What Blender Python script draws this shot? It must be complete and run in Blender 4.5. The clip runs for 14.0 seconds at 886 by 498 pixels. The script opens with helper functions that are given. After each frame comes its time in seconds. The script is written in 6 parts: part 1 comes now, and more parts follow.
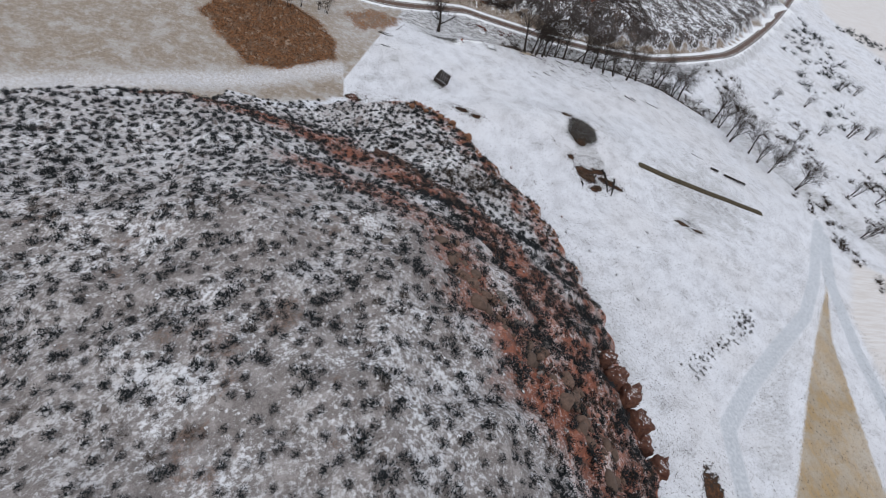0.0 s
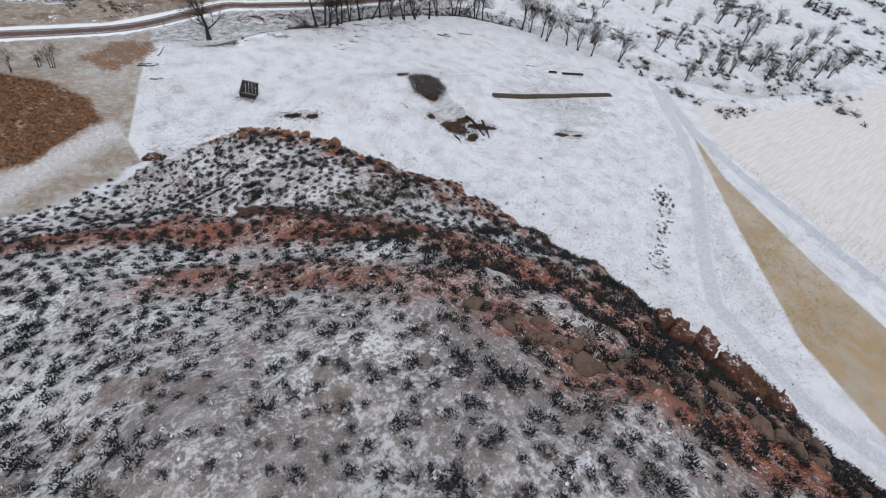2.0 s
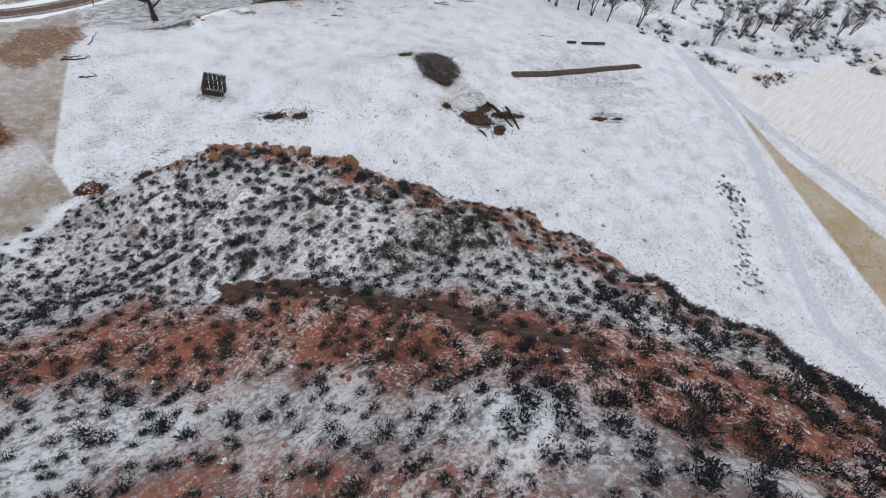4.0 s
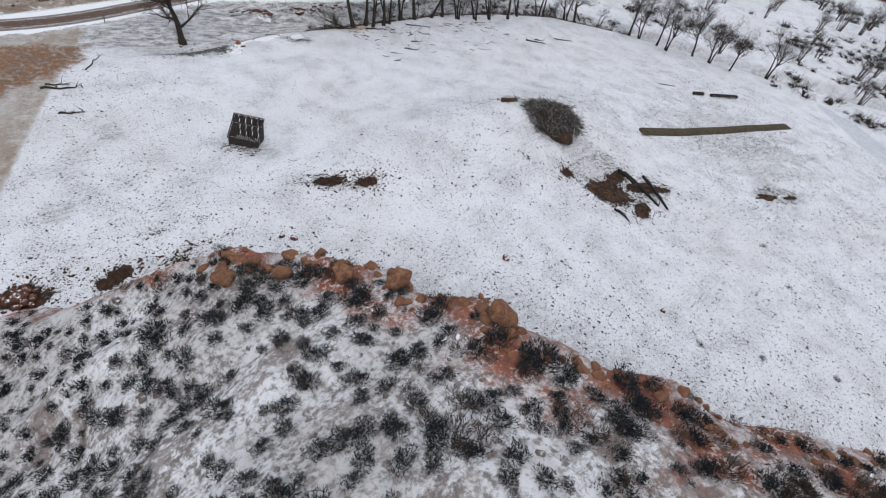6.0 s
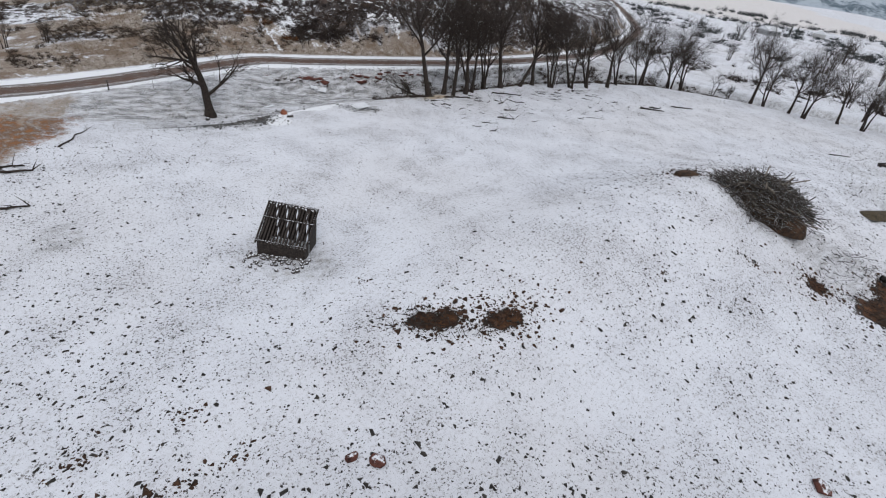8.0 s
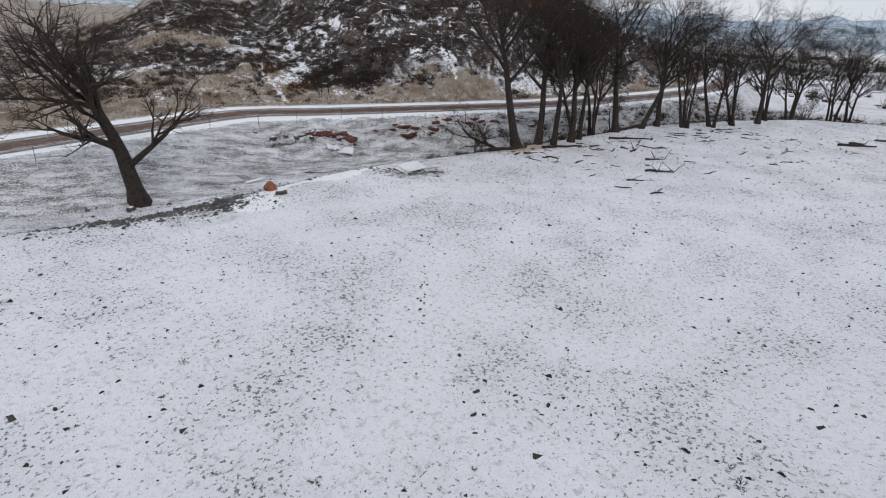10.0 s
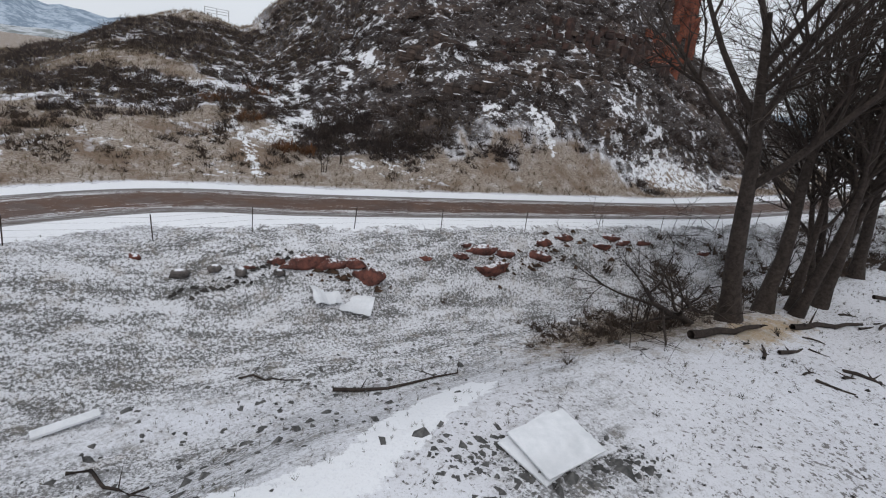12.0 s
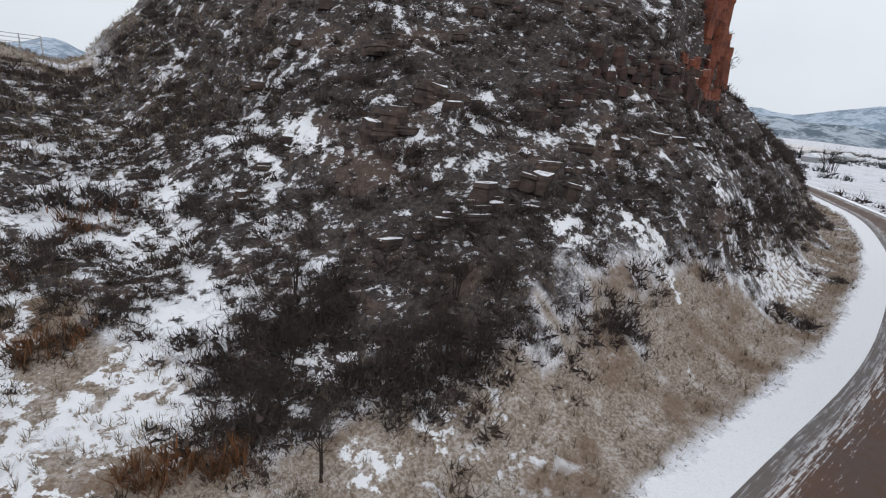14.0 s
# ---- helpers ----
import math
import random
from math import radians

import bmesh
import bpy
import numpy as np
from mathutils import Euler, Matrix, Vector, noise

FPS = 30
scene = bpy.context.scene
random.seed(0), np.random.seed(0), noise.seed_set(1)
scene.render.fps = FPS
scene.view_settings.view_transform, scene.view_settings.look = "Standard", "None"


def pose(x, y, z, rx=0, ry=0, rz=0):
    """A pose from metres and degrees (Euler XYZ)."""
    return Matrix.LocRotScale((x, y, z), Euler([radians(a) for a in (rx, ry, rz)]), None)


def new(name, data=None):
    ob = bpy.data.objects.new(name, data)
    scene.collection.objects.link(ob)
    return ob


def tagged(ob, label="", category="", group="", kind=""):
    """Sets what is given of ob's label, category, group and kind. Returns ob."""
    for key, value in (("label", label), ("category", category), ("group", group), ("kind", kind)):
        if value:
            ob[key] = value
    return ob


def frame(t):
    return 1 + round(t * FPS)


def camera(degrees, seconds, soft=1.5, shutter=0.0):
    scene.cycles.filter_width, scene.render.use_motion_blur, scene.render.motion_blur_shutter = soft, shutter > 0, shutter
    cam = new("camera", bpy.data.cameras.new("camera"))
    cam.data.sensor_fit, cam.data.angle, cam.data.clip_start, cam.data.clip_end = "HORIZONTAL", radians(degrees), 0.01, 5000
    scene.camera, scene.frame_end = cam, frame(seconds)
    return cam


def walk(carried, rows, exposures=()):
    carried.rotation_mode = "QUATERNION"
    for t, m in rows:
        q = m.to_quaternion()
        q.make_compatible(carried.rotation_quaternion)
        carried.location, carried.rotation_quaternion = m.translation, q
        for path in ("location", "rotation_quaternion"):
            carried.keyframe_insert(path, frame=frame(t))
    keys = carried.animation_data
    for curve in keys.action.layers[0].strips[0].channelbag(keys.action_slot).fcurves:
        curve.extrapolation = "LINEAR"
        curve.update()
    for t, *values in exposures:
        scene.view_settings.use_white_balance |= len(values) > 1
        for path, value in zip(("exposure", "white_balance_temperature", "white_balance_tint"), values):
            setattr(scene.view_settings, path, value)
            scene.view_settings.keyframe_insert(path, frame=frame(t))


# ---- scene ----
cam = camera(83.58, 14.0, 1.1)
# seconds, eye, turn about x, y, z
PATH = [
    (0.0, -3.40, -0.12, 108.73, 38.62, -18.38, -7.03),
    (0.5, -5.51, 4.87, 103.66, 41.05, -17.27, -15.33),
    (1.0, -6.94, 11.46, 98.93, 43.68, -14.88, -27.68),
    (1.5, -7.08, 19.86, 94.13, 44.87, -13.42, -34.94),
    (2.0, -6.81, 28.04, 90.55, 44.78, -12.09, -39.52),
    (4.5, 9.56, 68.84, 69.58, 42.79, -11.67, -44.28),
    (5.0, 14.31, 78.52, 64.04, 43.62, -11.94, -42.75),
    (5.5, 19.05, 88.25, 57.83, 45.09, -12.05, -41.43),
    (6.0, 23.22, 96.85, 51.77, 46.87, -11.76, -39.59),
    (6.5, 27.26, 105.50, 45.26, 49.07, -11.61, -37.91),
    (7.0, 30.73, 113.89, 39.46, 51.62, -11.39, -36.80),
    (7.5, 33.64, 121.97, 34.65, 54.06, -10.53, -36.48),
    (8.0, 36.59, 129.46, 30.40, 56.73, -8.61, -36.78),
    (10.5, 60.72, 174.59, 12.60, 66.72, -3.15, -33.17),
    (11.0, 64.58, 183.12, 11.62, 68.76, -4.90, -32.06),
    (11.5, 68.24, 191.81, 10.94, 70.52, -6.80, -31.09),
    (12.0, 71.34, 199.93, 10.81, 71.71, -7.60, -30.93),
    (12.5, 73.77, 207.54, 11.12, 72.82, -8.00, -31.90),
    (13.0, 75.73, 215.39, 12.20, 73.04, -7.06, -34.91),
    (13.5, 77.63, 222.84, 13.68, 73.31, -6.09, -38.74),
    (14.0, 79.64, 229.39, 15.44, 73.41, -4.89, -43.49),
]
walk(cam, [(t, pose(x, y, z, rx, ry, rz)) for t, x, y, z, rx, ry, rz in PATH],
     [(0.0, 0.06), (2.0, 0.10), (5.0, 0.12), (6.5, 0.08), (8.0, 0.0), (10.5, -0.05), (11.5, -0.04), (12.5, 0.04), (14.0, 0.08)])
# ---- end of camera ----

# ---- world and light: a snowy overcast day ----
SUN_UP, SUN_TURN = 48.0, 215.0
world = bpy.data.worlds.new("overcast_sky")
scene.world = world
world.use_nodes = True
wn, wl = world.node_tree.nodes, world.node_tree.links
sky = wn.new("ShaderNodeTexSky")
sky.sky_type, sky.sun_disc = "NISHITA", False
sky.sun_elevation, sky.sun_rotation = radians(SUN_UP), radians(SUN_TURN)
sky.air_density, sky.dust_density = 1.0, 4.0
w_coord = wn.new("ShaderNodeTexCoord")
w_noise = wn.new("ShaderNodeTexNoise")
w_noise.inputs["Scale"].default_value, w_noise.inputs["Detail"].default_value = 2.2, 5.0
w_ramp = wn.new("ShaderNodeValToRGB")
w_ramp.color_ramp.elements[0].position, w_ramp.color_ramp.elements[0].color = 0.3, (7.2, 7.65, 8.35, 1)
w_ramp.color_ramp.elements[1].position, w_ramp.color_ramp.elements[1].color = 0.7, (8.5, 8.9, 9.45, 1)
w_mix = wn.new("ShaderNodeMix")
w_mix.data_type = "RGBA"
w_mix.inputs["Factor"].default_value = 0.9
wl.new(w_coord.outputs["Generated"], w_noise.inputs["Vector"])
wl.new(w_noise.outputs["Fac"], w_ramp.inputs["Fac"])
wl.new(sky.outputs["Color"], w_mix.inputs["A"])
wl.new(w_ramp.outputs["Color"], w_mix.inputs["B"])
wl.new(w_mix.outputs["Result"], wn["Background"].inputs["Color"])
wn["Background"].inputs["Strength"].default_value = 0.1
sun = new("sun", bpy.data.lights.new("sun", "SUN"))
sun.data.energy, sun.data.angle, sun.data.color = 0.6, radians(25), (1.0, 0.97, 0.93)
sun.rotation_euler = (radians(90 - SUN_UP), 0, radians(180 - SUN_TURN))

rng = np.random.default_rng(7)


# ---- mesh and material tools ----
def mesh_of(name, verts, faces, material=None, smooth=False):
    me = bpy.data.meshes.new(name)
    me.from_pydata([tuple(v) for v in verts], [], [tuple(f) for f in faces])
    if material:
        me.materials.append(material)
    if smooth:
        me.polygons.foreach_set("use_smooth", np.ones(len(me.polygons), bool))
    me.update()
    return me


def mesh_np(name, verts, faces, material=None, smooth=False):
    """A mesh from arrays; faces: (n, 3) or (n, 4)."""
    verts, faces = np.asarray(verts, np.float32), np.asarray(faces, np.int32)
    me = bpy.data.meshes.new(name)
    k = faces.shape[1]
    me.vertices.add(len(verts))
    me.vertices.foreach_set("co", verts.ravel())
    me.loops.add(faces.size)
    me.loops.foreach_set("vertex_index", faces.ravel())
    me.polygons.add(len(faces))
    me.polygons.foreach_set("loop_start", np.arange(0, faces.size, k, dtype=np.int32))
    if smooth:
        me.polygons.foreach_set("use_smooth", np.ones(len(faces), bool))
    if material:
        me.materials.append(material)
    me.update(calc_edges=True)
    me.validate()
    return me


def part(name, me, parent, label="", at=None):
    ob = new(name, me)
    ob.parent = parent
    if at is not None:
        ob.matrix_basis = at
    return tagged(ob, label)


def thing(name, label, category, at=None, group="", kind=""):
    ob = new(name)
    ob.empty_display_size = 0.3
    if at is not None:
        ob.matrix_basis = at
    return tagged(ob, label, category, group, kind)


class Nodes:
    """Short hand for one material's node tree."""

    def __init__(self, name):
        self.mat = bpy.data.materials.new(name)
        self.mat.use_nodes = True
        self.n, self.l = self.mat.node_tree.nodes, self.mat.node_tree.links
        self.bsdf = self.n["Principled BSDF"]
        self.bsdf.inputs["Specular IOR Level"].default_value = 0.25
        self.geo = self.n.new("ShaderNodeNewGeometry")
        self.coord = self.n.new("ShaderNodeTexCoord")

    def put(self, value, socket):
        if isinstance(value, bpy.types.NodeSocket):
            self.l.new(value, socket)
        elif isinstance(value, tuple) and len(value) == 3 and socket.type == "RGBA":
            socket.default_value = (*value, 1)
        else:
            socket.default_value = value

    def noise(self, scale, detail=4.0, rough=0.6, stretch=None, local=False):
        node = self.n.new("ShaderNodeTexNoise")
        node.inputs["Scale"].default_value, node.inputs["Detail"].default_value, node.inputs["Roughness"].default_value = scale, detail, rough
        src = self.coord.outputs["Object"] if local else self.geo.outputs["Position"]
        if stretch:
            mul = self.n.new("ShaderNodeMapping")
            mul.inputs["Rotation"].default_value = (0, 0, radians(stretch[3]) if len(stretch) > 3 else 0)
            mul.inputs["Scale"].default_value = stretch[:3]
            self.l.new(src, mul.inputs["Vector"])
            src = mul.outputs["Vector"]
        self.l.new(src, node.inputs["Vector"])
        return node.outputs["Fac"]

    def cells(self, scale, feature="F1", local=False):
        node = self.n.new("ShaderNodeTexVoronoi")
        node.feature = feature
        node.inputs["Scale"].default_value = scale
        self.l.new(self.coord.outputs["Object"] if local else self.geo.outputs["Position"], node.inputs["Vector"])
        return node.outputs["Distance"]

    def math(self, op, a, b=0.0, c=0.0):
        node = self.n.new("ShaderNodeMath")
        node.operation = op
        for v, s in zip((a, b, c), node.inputs):
            self.put(v, s)
        return node.outputs[0]

    def step(self, a, lo, hi):
        """0 below lo, 1 above hi, smooth between."""
        node = self.n.new("ShaderNodeMapRange")
        node.interpolation_type = "SMOOTHSTEP"
        for v, s in zip((a, lo, hi), ("Value", "From Min", "From Max")):
            self.put(v, node.inputs[s])
        return node.outputs["Result"]

    def mix(self, fac, a, b):
        node = self.n.new("ShaderNodeMix")
        node.data_type = "RGBA"
        self.put(fac, node.inputs["Factor"])
        self.put(a, node.inputs["A"])
        self.put(b, node.inputs["B"])
        return node.outputs["Result"]

    def attr(self, name):
        node = self.n.new("ShaderNodeAttribute")
        node.attribute_name = name
        return node.outputs["Fac"]

    def island(self):
        return self.geo.outputs["Random Per Island"]

    def random(self):
        return self.n.new("ShaderNodeObjectInfo").outputs["Random"]

    def up(self):
        node = self.n.new("ShaderNodeSeparateXYZ")
        self.l.new(self.geo.outputs["Normal"], node.inputs[0])
        return node.outputs["Z"]

    def bump(self, height, strength=0.4, distance=0.05):
        node = self.n.new("ShaderNodeBump")
        node.inputs["Strength"].default_value, node.inputs["Distance"].default_value = strength, distance
        self.put(height, node.inputs["Height"])
        self.l.new(node.outputs["Normal"], self.bsdf.inputs["Normal"])

    def done(self, colour, rough=0.9, metal=0.0):
        self.put(colour, self.bsdf.inputs["Base Color"])
        self.put(rough, self.bsdf.inputs["Roughness"])
        self.put(metal, self.bsdf.inputs["Metallic"])
        return self.mat


SNOW = (0.745, 0.757, 0.81)


def ground_material():
    k = Nodes("snowy_ground")
    fine, mid, wide, huge = k.noise(7.0, 6, 0.7), k.noise(1.1, 5, 0.65), k.noise(0.16, 4, 0.6), k.noise(0.03, 3, 0.5)
    speck = k.noise(16.0, 3, 0.8)
    both = k.math("ADD", k.math("MULTIPLY", fine, 0.5), k.math("MULTIPLY", mid, 0.5))

    def mask(name, width=0.25):
        """The zone's edge frays along the noise."""
        a = k.attr(name)
        return k.step(k.math("ADD", a, k.math("MULTIPLY", k.math("SUBTRACT", both, 0.5), 1.3)), 0.5 - width, 0.5 + width)

    # thin snow with grass stalks showing through
    snow = k.mix(k.step(wide, 0.35, 0.7), SNOW, (0.66, 0.668, 0.72))
    snow = k.mix(k.math("MULTIPLY", k.step(huge, 0.45, 0.62), 0.14), snow, (0.58, 0.53, 0.50))
    stalks = k.math("ADD", k.math("MULTIPLY", k.noise(5.5, 4, 0.62), 0.75), k.math("MULTIPLY", wide, 0.25))
    snow = k.mix(k.math("MULTIPLY", k.step(speck, 0.565, 0.69), 0.62), snow, (0.20, 0.19, 0.185))
    snow = k.mix(k.math("MULTIPLY", k.step(stalks, 0.562, 0.612), 0.85), snow, (0.10, 0.09, 0.082))
    snow = k.mix(k.math("MULTIPLY", k.step(k.noise(3.1, 6, 0.78), 0.51, 0.67), 0.58), snow, (0.34, 0.325, 0.325))
    # weedy rough ground
    tuft = k.math("ADD", k.math("MULTIPLY", k.noise(8.0, 7, 0.8), 0.68), k.math("MULTIPLY", k.noise(0.9, 5, 0.65, (0.4, 1.6, 1)), 0.32))
    weeds = k.mix(k.step(tuft, 0.445, 0.54), (0.12, 0.118, 0.115), (0.68, 0.685, 0.72))
    weeds = k.mix(k.math("MULTIPLY", k.step(mid, 0.5, 0.68), 0.35), weeds, (0.28, 0.24, 0.20))
    colour = k.mix(mask("rough", 0.3), snow, weeds)
    # dry grass under a dusting
    straw = k.mix(k.step(mid, 0.3, 0.7), (0.24, 0.19, 0.145), (0.33, 0.275, 0.225))
    straw = k.mix(k.math("MULTIPLY", k.step(wide, 0.45, 0.65), 0.7), straw, (0.44, 0.42, 0.41))
    straw = k.mix(k.math("MULTIPLY", k.step(k.math("ADD", k.math("MULTIPLY", fine, 0.5), k.math("MULTIPLY", k.noise(0.5, 5, 0.7), 0.5)), 0.49, 0.60), 0.65), straw, (0.52, 0.50, 0.50))
    straw = k.mix(k.math("MULTIPLY", k.step(k.noise(1.9, 6, 0.75), 0.54, 0.64), 0.7), straw, (0.15, 0.115, 0.085))
    colour = k.mix(mask("straw"), colour, straw)
    # ochre stubble strip
    ochre = k.mix(k.step(k.noise(0.9, 5, 0.7, (1, 0.25, 1, 40)), 0.35, 0.7), (0.40, 0.27, 0.13), (0.30, 0.24, 0.17))
    ochre = k.mix(k.math("MULTIPLY", k.step(wide, 0.42, 0.62), 0.75), ochre, (0.36, 0.31, 0.25))
    ochre = k.mix(k.math("MULTIPLY", k.step(k.math("ADD", k.math("MULTIPLY", fine, 0.5), k.math("MULTIPLY", huge, 0.5)), 0.47, 0.60), 0.7), ochre, (0.52, 0.47, 0.42))
    colour = k.mix(mask("ochre", 0.12), colour, ochre)
    # ploughed field with snow in the furrows
    plough = k.mix(k.step(k.noise(0.9, 5, 0.65, (0.08, 1, 1, 35)), 0.36, 0.66), (0.62, 0.58, 0.565), (0.705, 0.685, 0.69))
    colour = k.mix(mask("plough", 0.2), colour, plough)
    # rust-red weeds
    rust = k.mix(k.step(mid, 0.35, 0.68), (0.10, 0.062, 0.04), (0.27, 0.115, 0.045))
    rust = k.mix(k.math("MULTIPLY", k.step(k.noise(0.25, 6, 0.72), 0.48, 0.6), 0.75), rust, (0.13, 0.085, 0.058))
    rust = k.mix(k.math("MULTIPLY", k.step(k.noise(0.35, 5, 0.7, (1, 0.6, 1, 25)), 0.55, 0.64), 0.6), rust, (0.36, 0.29, 0.23))
    colour = k.mix(mask("rust", 0.15), colour, rust)
    # stony sage slope, half under snow
    grit = k.noise(2.6, 8, 0.78)
    stone = k.mix(k.step(fine, 0.35, 0.7), (0.17, 0.15, 0.145), (0.30, 0.27, 0.262))
    patch = k.math("ADD", k.math("MULTIPLY", k.noise(1.7, 7, 0.72), 0.45), k.math("ADD", k.math("MULTIPLY", grit, 0.35), k.math("MULTIPLY", wide, 0.20)))
    patch = k.math("SUBTRACT", patch, k.math("MULTIPLY", k.attr("stony"), 0.045))
    slope = k.mix(k.step(patch, 0.435, 0.525), stone, k.mix(k.step(k.noise(0.07, 3), 0.45, 0.6), (0.58, 0.57, 0.59), (0.75, 0.75, 0.785)))
    slope = k.mix(k.math("MULTIPLY", k.step(k.noise(0.5, 4, 0.6), 0.48, 0.66), 0.4), slope, (0.50, 0.462, 0.455))
    # cracks between the stones
    crack = k.step(k.math("ADD", k.cells(0.75, "DISTANCE_TO_EDGE"), k.math("MULTIPLY", k.math("SUBTRACT", grit, 0.5), 0.22)), 0.09, 0.015)
    crack = k.math("MULTIPLY", crack, k.step(k.noise(0.33, 4, 0.6), 0.46, 0.58))
    slope = k.mix(k.math("MULTIPLY", crack, 0.3), slope, (0.10, 0.085, 0.08))
    bare = k.step(k.math("ADD", k.math("MULTIPLY", k.noise(0.14, 3), 0.65), k.math("MULTIPLY", grit, 0.35)), 0.585, 0.635)
    slope = k.mix(k.math("MULTIPLY", bare, 0.8), slope, k.mix(k.step(grit, 0.42, 0.6), (0.06, 0.045, 0.038), (0.22, 0.145, 0.115)))
    colour = k.mix(mask("sage", 0.2), colour, slope)
    # red sandstone soil
    red = k.mix(k.step(mid, 0.3, 0.7), (0.15, 0.050, 0.033), (0.33, 0.118, 0.07))
    red = k.mix(k.math("MULTIPLY", k.step(k.noise(0.5, 5, 0.7), 0.48, 0.60), 0.65), red, (0.085, 0.045, 0.036))
    red = k.mix(k.step(k.math("ADD", k.math("MULTIPLY", grit, 0.65), k.math("MULTIPLY", wide, 0.35)), 0.51, 0.57), red, (0.56, 0.48, 0.465))
    colour = k.mix(mask("red", 0.3), colour, red)
    # the ledge's undercut over the red soil, only a dark brown band of colour
    torn_edge = k.step(k.math("ADD", k.attr("painted_undercut"), k.math("MULTIPLY", k.math("SUBTRACT", grit, 0.5), 1.6)), 0.48, 0.62)
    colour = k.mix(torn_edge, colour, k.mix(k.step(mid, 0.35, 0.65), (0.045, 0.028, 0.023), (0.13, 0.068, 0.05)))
    # brushy hillside across the road
    leaf = k.noise(3.2, 7, 0.78)
    dark = k.mix(k.step(leaf, 0.42, 0.60), (0.026, 0.022, 0.022), (0.082, 0.066, 0.06))
    dark = k.mix(k.math("MULTIPLY", k.step(wide, 0.52, 0.64), 0.45), dark, (0.13, 0.09, 0.07))
    lying = k.math("ADD", k.math("MULTIPLY", k.up(), 0.10), k.math("ADD", k.math("MULTIPLY", k.noise(0.7, 7, 0.72), 0.6), k.math("MULTIPLY", k.noise(0.10, 3), 0.35)))
    dark = k.mix(k.step(lying, 0.572, 0.615), dark, (0.72, 0.73, 0.77))
    dark = k.mix(k.math("MULTIPLY", k.step(k.noise(1.4, 7, 0.75, (0.7, 1, 2.2)), 0.575, 0.615), 0.85), dark, (0.60, 0.61, 0.65))
    colour = k.mix(mask("brush", 0.25), colour, dark)
    # straw bank under the hillside
    bank = k.mix(k.step(fine, 0.38, 0.62), (0.17, 0.125, 0.092), (0.37, 0.32, 0.275))
    bank = k.mix(k.math("MULTIPLY", k.step(k.math("ADD", k.math("MULTIPLY", k.noise(6.0, 8, 0.8), 0.6), k.math("MULTIPLY", k.noise(0.7, 4, 0.6), 0.4)), 0.51, 0.60), 0.7), bank, (0.56, 0.53, 0.52))
    bank = k.mix(k.step(k.math("ADD", k.math("MULTIPLY", k.noise(0.12, 3), 0.6), k.math("MULTIPLY", mid, 0.5)), 0.63, 0.68), bank, (0.72, 0.73, 0.77))
    bank = k.mix(k.math("MULTIPLY", k.step(k.noise(0.2, 4), 0.50, 0.62), 0.7), bank, (0.15, 0.095, 0.06))
    colour = k.mix(mask("bank", 0.25), colour, bank)
    # deep snow left in the hollows
    melt = k.step(k.math("ADD", k.attr("melt"), k.math("MULTIPLY", k.math("SUBTRACT", k.noise(1.3, 6, 0.7), 0.5), 2.4)), 0.44, 0.56)
    colour = k.mix(melt, colour, (0.80, 0.81, 0.845))
    # wheel tracks: packed, icy
    ice = k.mix(k.step(mid, 0.35, 0.7), (0.42, 0.45, 0.50), (0.60, 0.62, 0.66))
    colour = k.mix(k.math("MULTIPLY", mask("track", 0.3), 0.8), colour, ice)
    # bare wet mud, and the dark patch by the farm track
    mud = k.mix(k.step(mid, 0.35, 0.7), (0.035, 0.020, 0.014), (0.14, 0.062, 0.028))
    torn = k.math("ADD", k.attr("mud"), k.math("MULTIPLY", k.math("SUBTRACT", k.noise(1.5, 7, 0.72), 0.5), 1.7))
    mud = k.mix(k.step(torn, 0.55, 0.9), (0.035, 0.027, 0.023), mud)
    colour = k.mix(k.step(torn, 0.46, 0.54), colour, mud)
    # brown soil and leaf litter under the trees
    litter = k.step(k.math("ADD", k.attr("soil"), k.math("MULTIPLY", k.math("SUBTRACT", k.noise(2.2, 7, 0.75), 0.5), 1.8)), 0.42, 0.62)
    colour = k.mix(k.math("MULTIPLY", litter, 0.85), colour, k.mix(k.step(fine, 0.4, 0.65), (0.075, 0.055, 0.042), (0.24, 0.19, 0.14)))
    # clean drifted snow
    lain = k.math("ADD", k.attr("drift"), k.math("MULTIPLY", k.math("SUBTRACT", k.noise(1.7, 7, 0.72), 0.5), 1.5))
    colour = k.mix(k.step(lain, 0.45, 0.55), colour, k.mix(k.step(fine, 0.5, 0.7), (0.82, 0.83, 0.86), (0.72, 0.73, 0.77)))
    crumple = k.math("MULTIPLY", k.attr("sage"), k.math("ADD", k.math("MULTIPLY", k.noise(0.55, 6, 0.62), 2.4), k.math("MULTIPLY", k.noise(1.9, 5, 0.6), 0.9)))
    k.bump(k.math("ADD", crumple, k.math("ADD", k.math("MULTIPLY", mid, 0.7), k.math("MULTIPLY", fine, 0.3))), 0.55, 0.28)
    return k.done(colour, 0.92)


